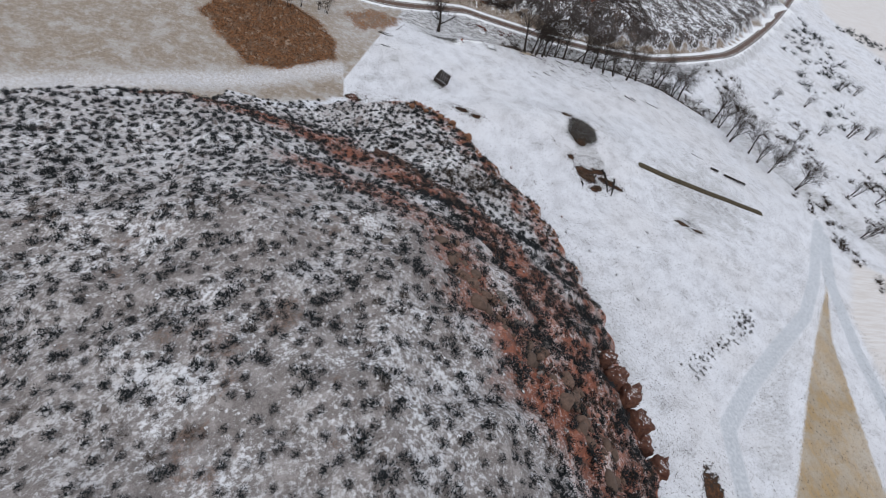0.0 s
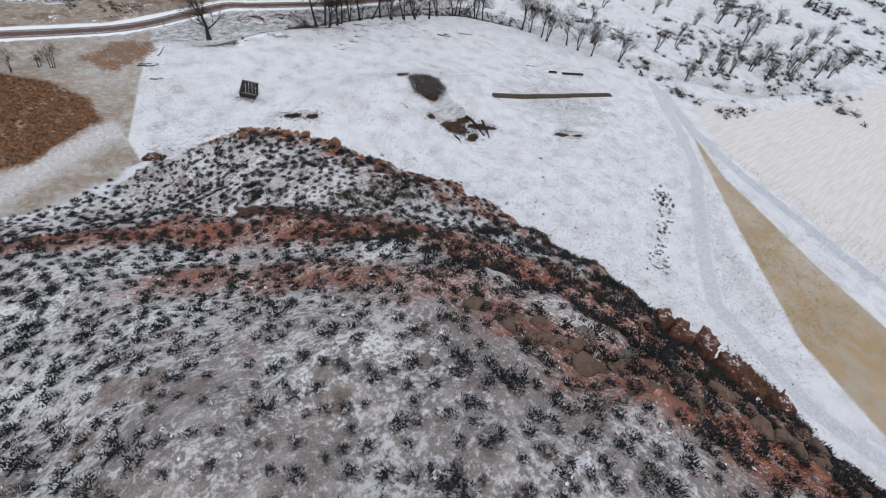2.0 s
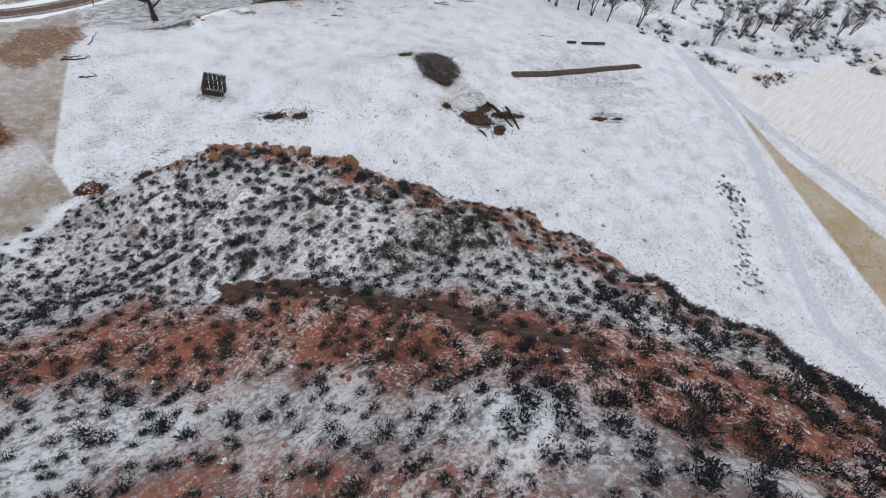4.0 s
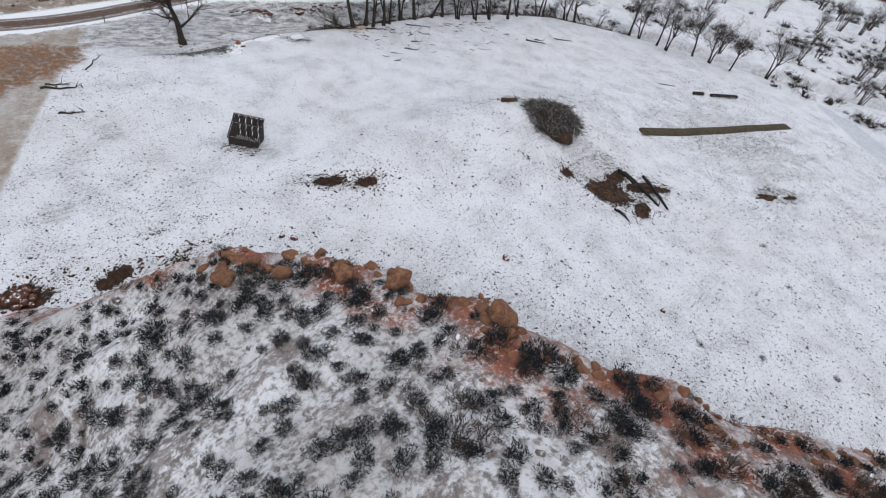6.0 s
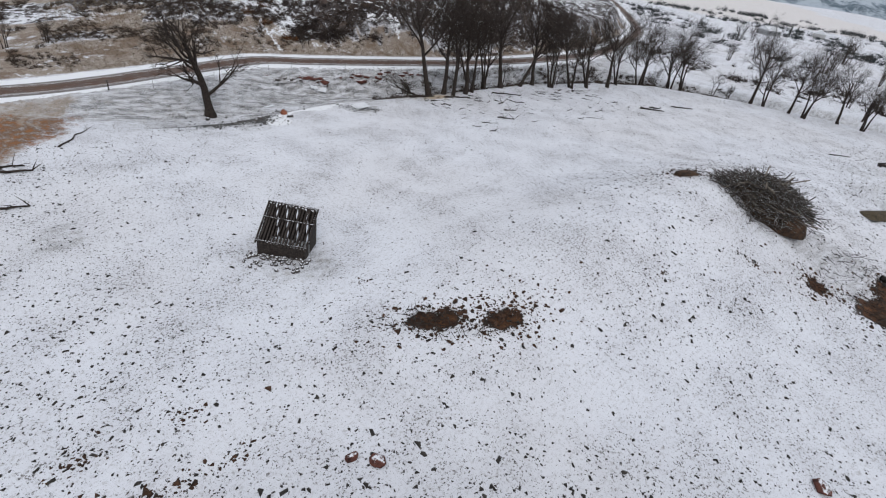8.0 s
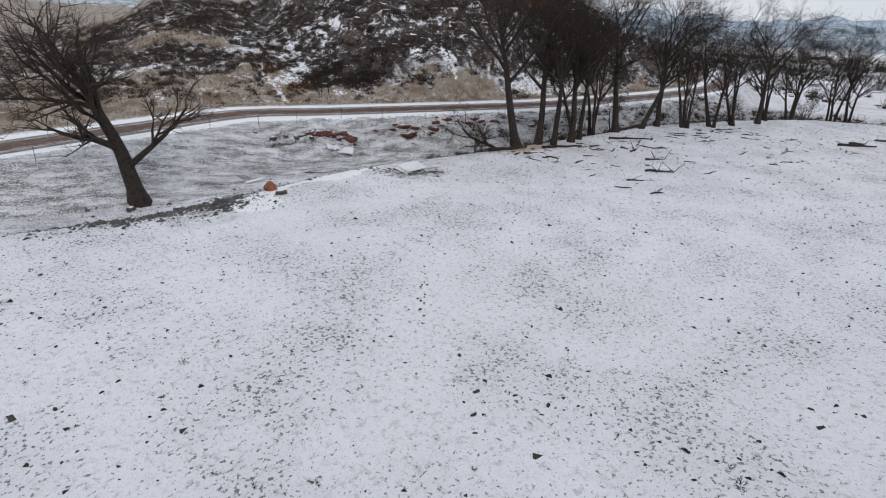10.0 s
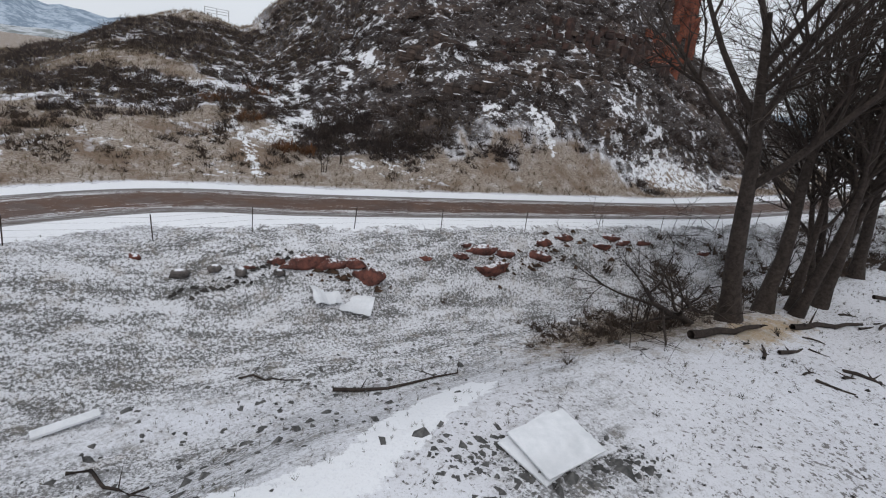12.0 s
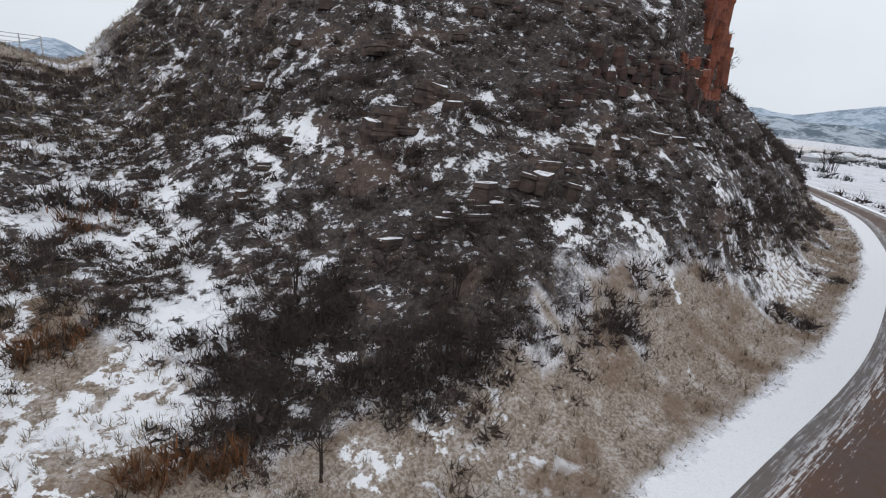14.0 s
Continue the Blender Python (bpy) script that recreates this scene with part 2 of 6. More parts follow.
def plain(name, low, high, scale=3.0, rough=0.9, metal=0.0, snow=0.0, local=True, bump=0.3, per_island=False, vary=None):
    """Two tones broken by noise; snow: how much lies on what faces up."""
    k = Nodes(name)
    colour = k.mix(k.step(k.noise(scale, 6, 0.7, local=local), 0.3, 0.7), low, high)
    colour = k.mix(k.math("MULTIPLY", k.step(k.noise(scale * 0.22, 3, local=local), 0.4, 0.7), 0.35), colour, tuple(0.6 * v for v in low))
    if vary:
        colour = k.mix(k.math("MULTIPLY", k.random(), 0.75), colour, vary)
    if per_island:
        colour = k.mix(k.math("MULTIPLY", k.island(), 0.5), colour, tuple(0.55 * v for v in low))
    if snow:
        lying = k.math("ADD", k.up(), k.math("MULTIPLY", k.math("SUBTRACT", k.noise(scale * 1.7, 5, 0.7, local=local), 0.5), 0.9))
        colour = k.mix(k.step(lying, 1.0 - snow, 1.12 - snow), colour, (0.78, 0.79, 0.83))
    k.bump(k.noise(scale * 2.5, 6, 0.7, local=local), bump, 0.05)
    return k.done(colour, rough, metal)


GROUND = ground_material()
BARK = plain("bark", (0.022, 0.017, 0.015), (0.065, 0.050, 0.042), 4.0, snow=0.0)
TWIG = plain("twigs", (0.030, 0.023, 0.020), (0.085, 0.064, 0.052), 1.0, per_island=True)
SAGE = plain("sagebrush", (0.019, 0.023, 0.027), (0.056, 0.063, 0.069), 1.2, per_island=True, local=False)
BROWN_BRUSH = plain("brown_brush", (0.05, 0.04, 0.034), (0.12, 0.085, 0.066), 1.2, per_island=True, local=False)
STRAW = plain("dry_grass", (0.13, 0.095, 0.068), (0.44, 0.365, 0.27), 1.0, per_island=True, local=False)
CLOD = plain("dark_tufts", (0.022, 0.021, 0.021), (0.08, 0.070, 0.062), 2.0, per_island=True, local=False)
SANDSTONE = plain("red_sandstone", (0.09, 0.045, 0.032), (0.33, 0.165, 0.092), 2.4, snow=0.0, local=False, bump=1.0, vary=(0.20, 0.095, 0.056))
REDROCK = plain("red_rock", (0.035, 0.020, 0.018), (0.19, 0.072, 0.055), 2.2, snow=0.10, local=False, bump=0.8)
GREYROCK = plain("grey_rock", (0.045, 0.042, 0.042), (0.16, 0.14, 0.13), 2.6, snow=0.22, local=False, bump=0.8)
OLD_WOOD = plain("weathered_wood", (0.018, 0.015, 0.014), (0.065, 0.052, 0.046), 5.0, snow=0.03)


# ---- shape of the land ----
def way(points, x, y):
    """Distance to a polyline, its side (+ to the left) and the x of the nearest point."""
    best, side, at = np.full(np.shape(x), 1e9), np.zeros(np.shape(x)), np.zeros(np.shape(x))
    for (ax, ay), (bx, by) in zip(points, points[1:]):
        dx, dy = bx - ax, by - ay
        t = np.clip(((x - ax) * dx + (y - ay) * dy) / (dx * dx + dy * dy), 0, 1)
        px, py = ax + t * dx, ay + t * dy
        d = np.hypot(x - px, y - py)
        near = d < best
        best, at = np.where(near, d, best), np.where(near, px, at)
        side = np.where(near, np.sign(dx * (y - ay) - dy * (x - ax)), side)
    return best, side, at


def ease(a, lo, hi):
    t = np.clip((a - lo) / (hi - lo), 0, 1)
    return t * t * (3 - 2 * t)


def inside(points, x, y):
    """Signed distance to a polygon: positive inside."""
    d, _, _ = way([*points, points[0]], x, y)
    ins = np.zeros(np.shape(x), bool)
    for (ax, ay), (bx, by) in zip(points, [*points[1:], points[0]]):
        cross = (ay > y) != (by > y)
        with np.errstate(divide="ignore", invalid="ignore"):
            ins ^= cross & (x < (bx - ax) * (y - ay) / (by - ay if by != ay else 1e-9) + ax)
    return np.where(ins, d, -d)


def waves(x, y, size, seed, layers=4):
    """Smooth random ground, about -1 to 1."""
    r, out, amp = np.random.default_rng(seed), np.zeros(np.shape(x)), 1.0
    for _ in range(layers):
        for _ in range(3):
            a, p = r.uniform(0, 2 * math.pi), r.uniform(0, 2 * math.pi)
            out = out + amp / 3 * np.sin((x * math.cos(a) + y * math.sin(a)) * 2 * math.pi / size + p)
        size, amp = size / 2.13, amp * 0.55
    return out


ROAD = [(-420, 236), (-60, 229), (-15, 227), (30, 224), (57, 228.6), (72, 232.4), (82, 231), (100, 229.2), (120, 227.7), (145, 228.8),
        (165, 231.2), (190, 236.8), (210, 245), (240, 259), (275, 280), (340, 336), (410, 403), (520, 515)]
# the foot of the hillside behind the road
FOOT = [(-420, 236), (-60, 229), (-15, 227), (30, 224), (57, 228.6), (72, 232.4), (82, 231), (100, 229.2), (120, 228), (145, 231),
        (165, 233.5), (190, 238), (210, 245.5), (240, 259), (275, 280), (340, 336), (410, 403), (520, 515)]
CREEK = [(20, 214), (58, 213), (75, 218.5), (95, 219.5), (115, 221), (135, 223), (160, 221), (185, 216), (205, 202), (225, 182), (245, 150), (290, 100), (400, 75)]
TRACK = [(236, 126), (227, 116), (205, 91), (186, 73.5), (161, 59), (140, 46), (123, 33), (114, 2), (116, -17), (128, -70)]
RED_BAND = [(-40, 118), (-12, 107), (6, 98), (20, 85), (32, 70), (38, 54), (41, 42), (44, 28), (48, 10), (50, -20)]
RED_UPPER = [(2, 74), (12, 64), (21.3, 46.3), (22.5, 40), (24.5, 34), (30.3, 27.1), (36, 20), (39, 15), (44, 5), (48, -20)]
TRACK_B = [(233, 118), (214, 90), (203, 60), (192, 15), (186, -30), (180, -80)]
BAND_LEDGE = [(19, 96.5), (21.5, 94.5), (23.8, 92.2), (25.4, 89.5), (26.8, 86.5), (30.2, 80), (32.6, 75), (34.2, 69), (36.2, 62)]
# hill by the camera: y, the rim's x, heights at 0, 12, 24, 36, 50 and 70 m behind the rim
HILL = []
HILL.append((-70, 60, 40, 50, 58, 64, 68, 62))
HILL.append((-20, 58, 41, 51, 60, 66, 70, 65))
HILL.append((10, 58, 38, 48, 56, 62.5, 66, 61))
HILL.append((28, 60, 34, 43.5, 51, 57.5, 63, 58))
HILL.append((45, 65, 31.5, 39, 45.5, 50.5, 58, 57))
HILL.append((60, 66, 27, 34, 40, 43.5, 46.5, 48))
HILL.append((72, 64, 26, 29.5, 33.5, 35.5, 37.5, 40))
HILL.append((84, 60.3, 26, 29.5, 28, 29.5, 31, 34))
HILL.append((96, 51.3, 25.5, 27.5, 26, 24, 26, 28))
HILL.append((108, 45.8, 24.5, 24, 20, 17.5, 20, 22))
HILL.append((118, 43.0, 21.5, 18.5, 12.2, 8.5, 11, 14))
HILL.append((123, 39.6, 20.3, 16.5, 9, 6.5, 9, 11))
HILL.append((127, 37.2, 19.3, 14.5, 6.5, 4, 6, 8))
HILL.append((130, 35.2, 18, 11.5, 4, 3, 5, 7))
HILL.append((134, 30.5, 14.5, 7, 2.5, 2, 3.5, 5))
HILL.append((138, 26, 9.5, 3.5, 1.2, 1, 2, 3))
HILL.append((143, 20, 3.5, 1, 0.5, 0, 0, 0))
HILL.append((150, 14, 0, 0, 0, 0, 0, 0))
BACK = (0, 12, 24, 36, 50, 70)


def hill_at(x, y):
    """Height of the sage hill over the field, and the distance behind its rim."""
    ys = [h[0] for h in HILL]
    wob = 0.7 * np.sin(y * 0.53) + 0.6 * np.sin(y * 0.91 + 1)
    u = np.interp(y, ys, [h[1] for h in HILL]) + wob - x
    z = np.zeros(np.shape(x))
    cols = [np.interp(y, ys, [h[2 + i] for h in HILL]) for i in range(6)]
    for i in range(5):
        t = (u - BACK[i]) / (BACK[i + 1] - BACK[i])
        z = np.where((t >= 0) & (t < 1), cols[i] + (cols[i + 1] - cols[i]) * t, z)
    z = np.where(u >= 70, np.maximum(cols[5] * (1 - 0.004 * (u - 70)) - 0.05 * (u - 70), 0), z)
    z = np.where(u < 0, cols[0] * (1 - ease(-u, 0, 0.38 * cols[0] + 2.5)), z)
    # the hill's north-west foot
    foot = np.interp(x, (-160, -100, -73, -67, -59, -45, -36, -24, -10), (30, 84, 113, 120, 129, 134, 137, 140, 300))
    z = z * (1 - ease(y, foot - 26, foot + 1))
    return z, u, cols[0]


def lay(x, y):
    """The land: its height, and how far each zone's cover reaches (0.5 at its edge)."""
    x, y = np.asarray(x, float), np.asarray(y, float)
    dr, side, xr = way(ROAD, x, y)
    out = np.where(side > 0, dr, -dr)
    dc, _, _ = way(CREEK, x, y)
    z = 1.08 * np.exp(-((x - 92) ** 2 + (y - 140) ** 2) / 1000) + 7.08 * np.exp(-((x - 102.2) / 38.6) ** 2 - ((y - 153.5) / 12.6) ** 2) - 1.2 * ease(x, 150, 230) + 0.12 * waves(x, y, 38, 3)
    z = z - 2.3 * (1 - ease(dc, 1.5, 7.5)) * ease(x, 30, 60)
    z_road = 0.5 + 1.8 * ease(xr, 25, 74)
    near = np.where(out > 0, 1.0, 1 - ease(-out, 4.2, 9.5))
    z = z * (1 - near) + z_road * near
    # far side: brushy hill with a cliff
    df, sf, xf = way(FOOT, x, y)
    d = np.where(sf > 0, df, -df) - 5.0
    xs = x - 0.1 * d + (xf - x + 0.1 * d) * ease(x, 92, 112)
    slope = np.interp(xs, (30, 50, 58, 64, 71, 78, 83, 85.5, 88, 90, 92, 95, 102, 115, 130), (0.02, 0.07, 0.11, 0.165, 0.20, 0.20, 0.19, 0.20, 0.25, 0.285, 0.32, 0.43, 0.64, 0.92, 1.02))
    top = np.interp(xs, (80, 89, 95, 108, 130), (60, 44, 40, 42, 48))
    talus = np.minimum(1.08 * d, 8 + 0.52 * d)
    rise = (slope * d + (talus - slope * d) * ease(xf, 146, 158)) * (d > 0) * ease(d, -1, 9)
    rise = rise + 8 * ease(d + 1.2 * np.sin(x * 0.31), 16.5 + 6 * ease(xf, 150, 162), 18.5 + 6 * ease(xf, 150, 162)) * ease(xf, 126, 150)
    rise = top * np.tanh(rise / top * (1 + 0.25 * rise / top))
    # past the cliff's tip only a low shoulder runs on
    cap = np.interp(x, (148, 152, 156, 160, 171, 184, 205, 219, 260), (60, 32, 17.5, 14, 11, 9.5, 6.5, 6, 6))
    rise = np.where(rise > cap, cap + 0.08 * (rise - cap), rise)
    steep = ease(xs, 84, 96)
    bed = (rise + 0.8 * waves(x, y, 30, 13, 3) - 0.04 * x) / (2.1 + 0.5 * np.sin(x * 0.07))
    rise = rise + 0.62 * steep * ease(d, 7, 15) * (ease(bed - np.floor(bed), 0.62, 0.95) - (bed - np.floor(bed)))
    rise = rise * (1 + 0.05 * waves(x, y, 24, 9)) + ease(d, 4, 14) * (0.25 + 0.75 * steep) * (0.7 * waves(x, y, 13, 11))
    rise = rise * (1 - ease(d, 60, 150)) - 8 * ease(d, 76, 220)
    z = np.where(d > 0, z_road + rise, z)
    # sage hill
    hz, u, rim = hill_at(x, y)
    body = ease(hz, 0.3, 4.0)
    z = z + hz + body * (0.45 * waves(x, y, 11, 5) + 0.9 * waves(x, y, 37, 6)) * ease(u, 2, 12)
    zone = {}
    dred = way(RED_BAND, x, y)[0] + 2.2 * waves(x, y, 17, 41, 3)
    red = 0.84 * np.exp(-np.maximum(dred - 1.5 - 2.0 * (1 - ease(y, 55, 95)), 0) ** 2 / 40.0)
    upper = way(RED_UPPER, x, y)[0] + 2.0 * waves(x, y, 15, 45, 3)
    red = np.maximum(red, (0.68 + 0.2 * (1 - ease(y, 16, 36))) * np.exp(-np.maximum(upper - 1.0 - 4.0 * (1 - ease(y, 16, 36)), 0) ** 2 / 40.0))
    rimmed = 0.8 * ease(u, -9, -1) * (1 - ease(u + 1.5 * waves(x, y, 9, 43, 3), np.interp(y, (20, 60, 100, 116, 130), (11, 7, 4, 2, 1)), np.interp(y, (20, 60, 100, 116, 130), (21, 17, 11, 7, 4)))) * ease(y, -40, -10)
    zone["red"] = np.where(hz > 1.2, np.maximum(red, rimmed * (0.75 + 0.35 * waves(x, y, 7, 47, 3))), 0.0)
    zone["sage"] = ease(hz, 0.6, 2.6) * 0.9
    zone["painted_undercut"] = np.where(hz > 1.2, np.clip(1.15 - (way(BAND_LEDGE, x, y)[0] + 1.1 * waves(x, y, 8, 57, 3)) / 2.1, 0, 1), 0.0)
    zone["soil"] = 0.85 * np.exp(-((x - 97) / 8.5) ** 2 - ((y - 216.3) / 4.0) ** 2)
    return z, zone, dict(hz=hz, u=u, d=d, out=out, xr=xf, xs=xs, dc=dc)


def height(x, y):
    return float(lay(np.array([x]), np.array([y]))[0][0])


def heights(x, y):
    return lay(x, y)[0]


def graded(lo, hi, fine_lo, fine_hi, step, grow=1.13):
    """Grid lines: even within the fine stretch, wider and wider outside it."""
    mid = list(np.arange(fine_lo, fine_hi + step / 2, step))
    a, s = [mid[0]], step
    while a[-1] > lo:
        s *= grow
        a.append(a[-1] - s)
    b, s = [mid[-1]], step
    while b[-1] < hi:
        s *= grow
        b.append(b[-1] + s)
    return np.array(a[:0:-1] + mid + b[1:])


def near_line(points, x, y, half, soft):
    return 1 - ease(way(points, x, y)[0], half - soft, half + soft)


def brush_from(at):
    """How far above the road the brush begins."""
    return np.interp(at["xs"], (50, 66, 73, 78, 84, 88, 96, 100, 114, 130, 140), (60, 48, 34, 24, 8, 6, 7, 7, 4.5, 3, 3))


# snow lying in the hollows of the hillside: middle, half lengths
MELT = [(86.1, 259.0, 2.2, 3.0), (86.4, 251.3, 2.4, 1.5), (83.6, 249.0, 1.3, 1.8), (83.5, 246.0, 1.2, 1.6), (81.5, 247.0, 1.0, 1.4), (89.1, 245.4, 1.2, 1.0), (88.4, 241.0, 0.8, 0.8), (91.6, 241.0, 0.9, 0.7),
        (109.3, 241.4, 1.0, 1.8), (129.6, 237.3, 8.0, 1.7), (96.4, 260.1, 0.6, 3.0), (93.3, 260.9, 0.7, 1.8), (120.8, 241.8, 1.2, 1.0), (88.7, 263.0, 0.8, 1.8), (104.0, 243.8, 1.0, 1.2), (77.0, 262.0, 1.6, 0.8)]
FOOTPATH = [(79.4, 238.5), (79.9, 245), (79.8, 249), (80, 252.5), (80.8, 256), (80.2, 262), (81.0, 270)]


def build_ground():
    gx, gy = graded(-4500, 4500, -50, 218, 0.9, 1.1), graded(-4500, 4500, -8, 272, 0.9, 1.1)
    x, y = (a.ravel() for a in np.meshgrid(gx, gy))
    z, zone, at = lay(x, y)
    far = np.hypot(x - 60, y - 150)
    z = z + ease(far, 350, 1200) * (6 * waves(x, y, 900, 21) - 6)
    hz, out, d, xr = at["hz"], at["out"], at["d"], at["xr"]
    flat = 1 - ease(hz, 0.4, 1.5)
    lobe = waves(x, y, 9, 31, 3)
    # west of the field's edge: dry grass, with a snowy track along the hill's foot
    edge = x - np.interp(y, (160, 192, 228), (14.5, 28, 44))
    west = ease(-edge, -1.0, 1.0) * (1 - ease(out, -6, -3)) * flat
    strip = np.clip(1.3 - np.abs(y - np.interp(x, (-110, -78, -40, -15, 10), (118, 126, 141, 150, 165))) / 7.0, 0, 1) * (x < 14)
    straw = west * 0.78 * (1 - 0.4 * strip)
    straw = straw * (1 - 0.18 * ease(x, -5, 18) * ease(y, 172, 190))
    rust = 0.5 + inside([(-38, 184), (-19, 157), (-8, 158), (12, 172), (11, 184), (4, 196), (-6, 204), (-30, 205)], x, y) / 8 + 0.12 * lobe
    rust = np.clip(rust, 0, 1)
    rust = np.maximum(rust, np.clip(0.45 + inside([(22, 196), (36, 206), (40, 215), (26, 216), (14, 206)], x, y) / 8 + 0.15 * lobe, 0, 0.58))
    ochre = np.clip(0.5 + inside([(211, 89), (186, 66), (160, 40), (134, 12), (121, -20), (118, -60), (160, -60), (166, -6), (173, 16), (192, 63)], x, y) / 5, 0, 1)
    plough = np.clip(0.5 + inside([(242, 106), (285, 83), (395, 66), (900, 20), (900, -300), (190, -300), (196, 10), (214, 76)], x, y) / 12, 0, 0.85)
    plough = np.maximum(plough, np.clip(0.4 + inside([(505, 450), (515, 362), (900, 250), (1500, 700), (700, 900)], x, y) / 20, 0, 0.8))
    track = np.maximum(near_line(TRACK, x, y, 2.6, 1.2), near_line(TRACK_B, x, y, 3.0, 1.5))
    rough = (0.54 + 0.16 * waves(x * 0.45, y, 7, 39, 3)) * (1 - ease(at["dc"], 5, 11)) * ease(x, 30, 55) * (out < -3.2) + 0.5 * (1 - ease(np.abs(out + 8), 3, 6)) * (out < -4)
    rough = np.maximum(rough, 0.6 * ease(-edge, -1, 1) * ease(y, 192, 205) * (out < -4))
    bushy = way([(134, 24), (150, 47), (168, 62)], x, y)[0]
    rough = np.maximum(rough, 0.42 * (1 - ease(bushy, 3, 11)))
    rough = np.maximum(rough, 0.47 * np.exp(-((u_foot(x, y) + 14) / 9.0) ** 2) * flat * (y > 40) * (y < 150))
    for cx, cy, r in ((34.2, 181, 3.2), (24, 164, 3.0), (61.5, 206, 4.5), (53.2, 167, 4.0), (110.9, 137.4, 9.0), (107.9, 148.2, 9.5), (150, 110, 9.0), (168, 130, 26.0), (86, 211, 3.0)):
        rough = np.maximum(rough, 0.49 * (1 - ease(np.hypot(x - cx, y - cy) + 0.25 * r * lobe, 0.6 * r, 1.15 * r)))
    for cx, cy, rx, ry in ((58.6, 207.5, 6.0, 3.4), (62.0, 206.6, 3.4, 2.2), (82.4, 207.9, 3.6, 2.4), (68, 215, 9.0, 2.0)):
        rough = np.maximum(rough, 0.72 * (1 - ease(np.hypot((x - cx) / rx, (y - cy) / ry) + 0.25 * lobe, 0.6, 1.15)))
    mud = np.zeros(len(x))
    for cx, cy, rx, ry, turn in DARK_SPOTS:
        c, s = math.cos(radians(turn)), math.sin(radians(turn))
        e = np.hypot(((x - cx) * c + (y - cy) * s) / rx, (-(x - cx) * s + (y - cy) * c) / ry) + 0.22 * waves(x, y, 3.4, int(cx * 7), 3)
        mud = np.maximum(mud, np.clip(1.5 - e, 0, 1))
        z = z - 0.35 * np.clip(1.25 - e, 0, 1)
    drift = np.clip(0.5 + (1.0 - way([(66.4, 206.8), (69.1, 210.2), (72.0, 210.6), (74.4, 209.8), (76.8, 210.6), (79.6, 212.4), (82.6, 213.6)], x, y)[0] + 0.3 * lobe) * 0.9, 0, 1)
    drift = np.maximum(drift, np.clip(0.5 + (1.7 - np.hypot((x - 65.6) * 0.75, y - 205.6)) * 0.9, 0, 1))
    # road's shoulders are snow; above them the straw bank, then brush
    bank = ease(out, 4.5, 5.6) * 0.8
    brush = ease(d - brush_from(at) + 3.2 * waves(x, y, 15, 33, 4), -1.5, 2.5) * 0.9
    brush = brush * (1 - ease(d, 52, 66) * (1 - ease(at["xs"], 83, 90)))
    brush = np.maximum(brush, 0.8 * (d < 75) * ease(d, 12, 20) * ease(waves(x, y, 26, 37, 4), -0.05, 0.25))
    brush = brush * (1 - ease(far, 500, 900))
    bank = bank * (1 - ease(brush, 0.15, 0.6))
    shoulder = np.clip(0.5 + (4.7 - np.abs(out) + 0.35 * waves(x, y, 5, 35, 3)) * 0.7, 0, 1)
    zone["drift"] = np.maximum(drift, shoulder)
    melt = 0.68 * near_line(FOOTPATH, x, y, 0.55, 0.5)
    for cx, cy, rx, ry in MELT:
        melt = np.maximum(melt, np.clip(1.15 - 0.6 * np.hypot((x - cx) / rx, (y - cy) / ry), 0, 0.58))
    zone["melt"] = melt
    ochre = np.maximum(ochre, 0.66 * np.exp(-((x - 102) / 8) ** 2 - ((y - 211.6) / 2.4) ** 2))
    ochre = np.maximum(ochre, 0.46 * np.exp(-((x - 96) / 9) ** 2 - ((y - 216.5) / 4) ** 2))
    zone["stony"] = np.clip((1 - ease(y, 42, 66)) + 0.9 * np.exp(-((x - 44) / 8) ** 2 - ((y - 86) / 6) ** 2) + 0.5 * waves(x, y, 21, 49, 3), 0, 1.3)
    straw = np.maximum(straw, 0.8 * np.exp(-((x - 99) / 13) ** 2 - ((y - 215.5) / 5) ** 2))
    zone.update(straw=straw, rust=rust * flat, ochre=ochre, plough=plough, track=track * flat, rough=rough, mud=mud, bank=bank, brush=brush)
    nx, ny = len(gx), len(gy)
    i = np.arange(nx * ny).reshape(ny, nx)
    faces = np.stack([i[:-1, :-1], i[:-1, 1:], i[1:, 1:], i[1:, :-1]], -1).reshape(-1, 4)
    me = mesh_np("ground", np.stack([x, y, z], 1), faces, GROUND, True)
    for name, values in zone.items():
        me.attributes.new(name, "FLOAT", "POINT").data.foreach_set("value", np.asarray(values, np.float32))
    return tagged(new("ground", me), "snow-dusted rangeland with a sage hill and a brushy slope", "ground", kind="structure")


def u_foot(x, y):
    """Metres behind (+) or out from (-) the foot of the rim."""
    _, u, rim = hill_at(x, y)
    return u + 0.38 * rim + 2.5


# bare mud, and last a long dark patch by the farm track: middle, half lengths, turn
DARK_SPOTS = [(58.7, 153.1, 2.6, 1.1, -25), (63.8, 150.0, 2.0, 1.1, -20), (107.4, 129.7, 5.2, 3.4, -40), (118.2, 126.8, 5.5, 1.5, -25), (102.4, 137.1, 1.6, 1.0, -20),
       (26.6, 149.0, 2.4, 1.4, 20), (33.8, 148.3, 0.9, 0.7, 20), (17.5, 150.2, 2.6, 2.2, 0), (113.5, 132.3, 3.5, 1.5, 10), (104.3, 157.4, 2.2, 1.2, -20), (110.0, 122.9, 3.0, 1.5, 20), (108, 12, 3.5, 11, -8)]
ground = build_ground()


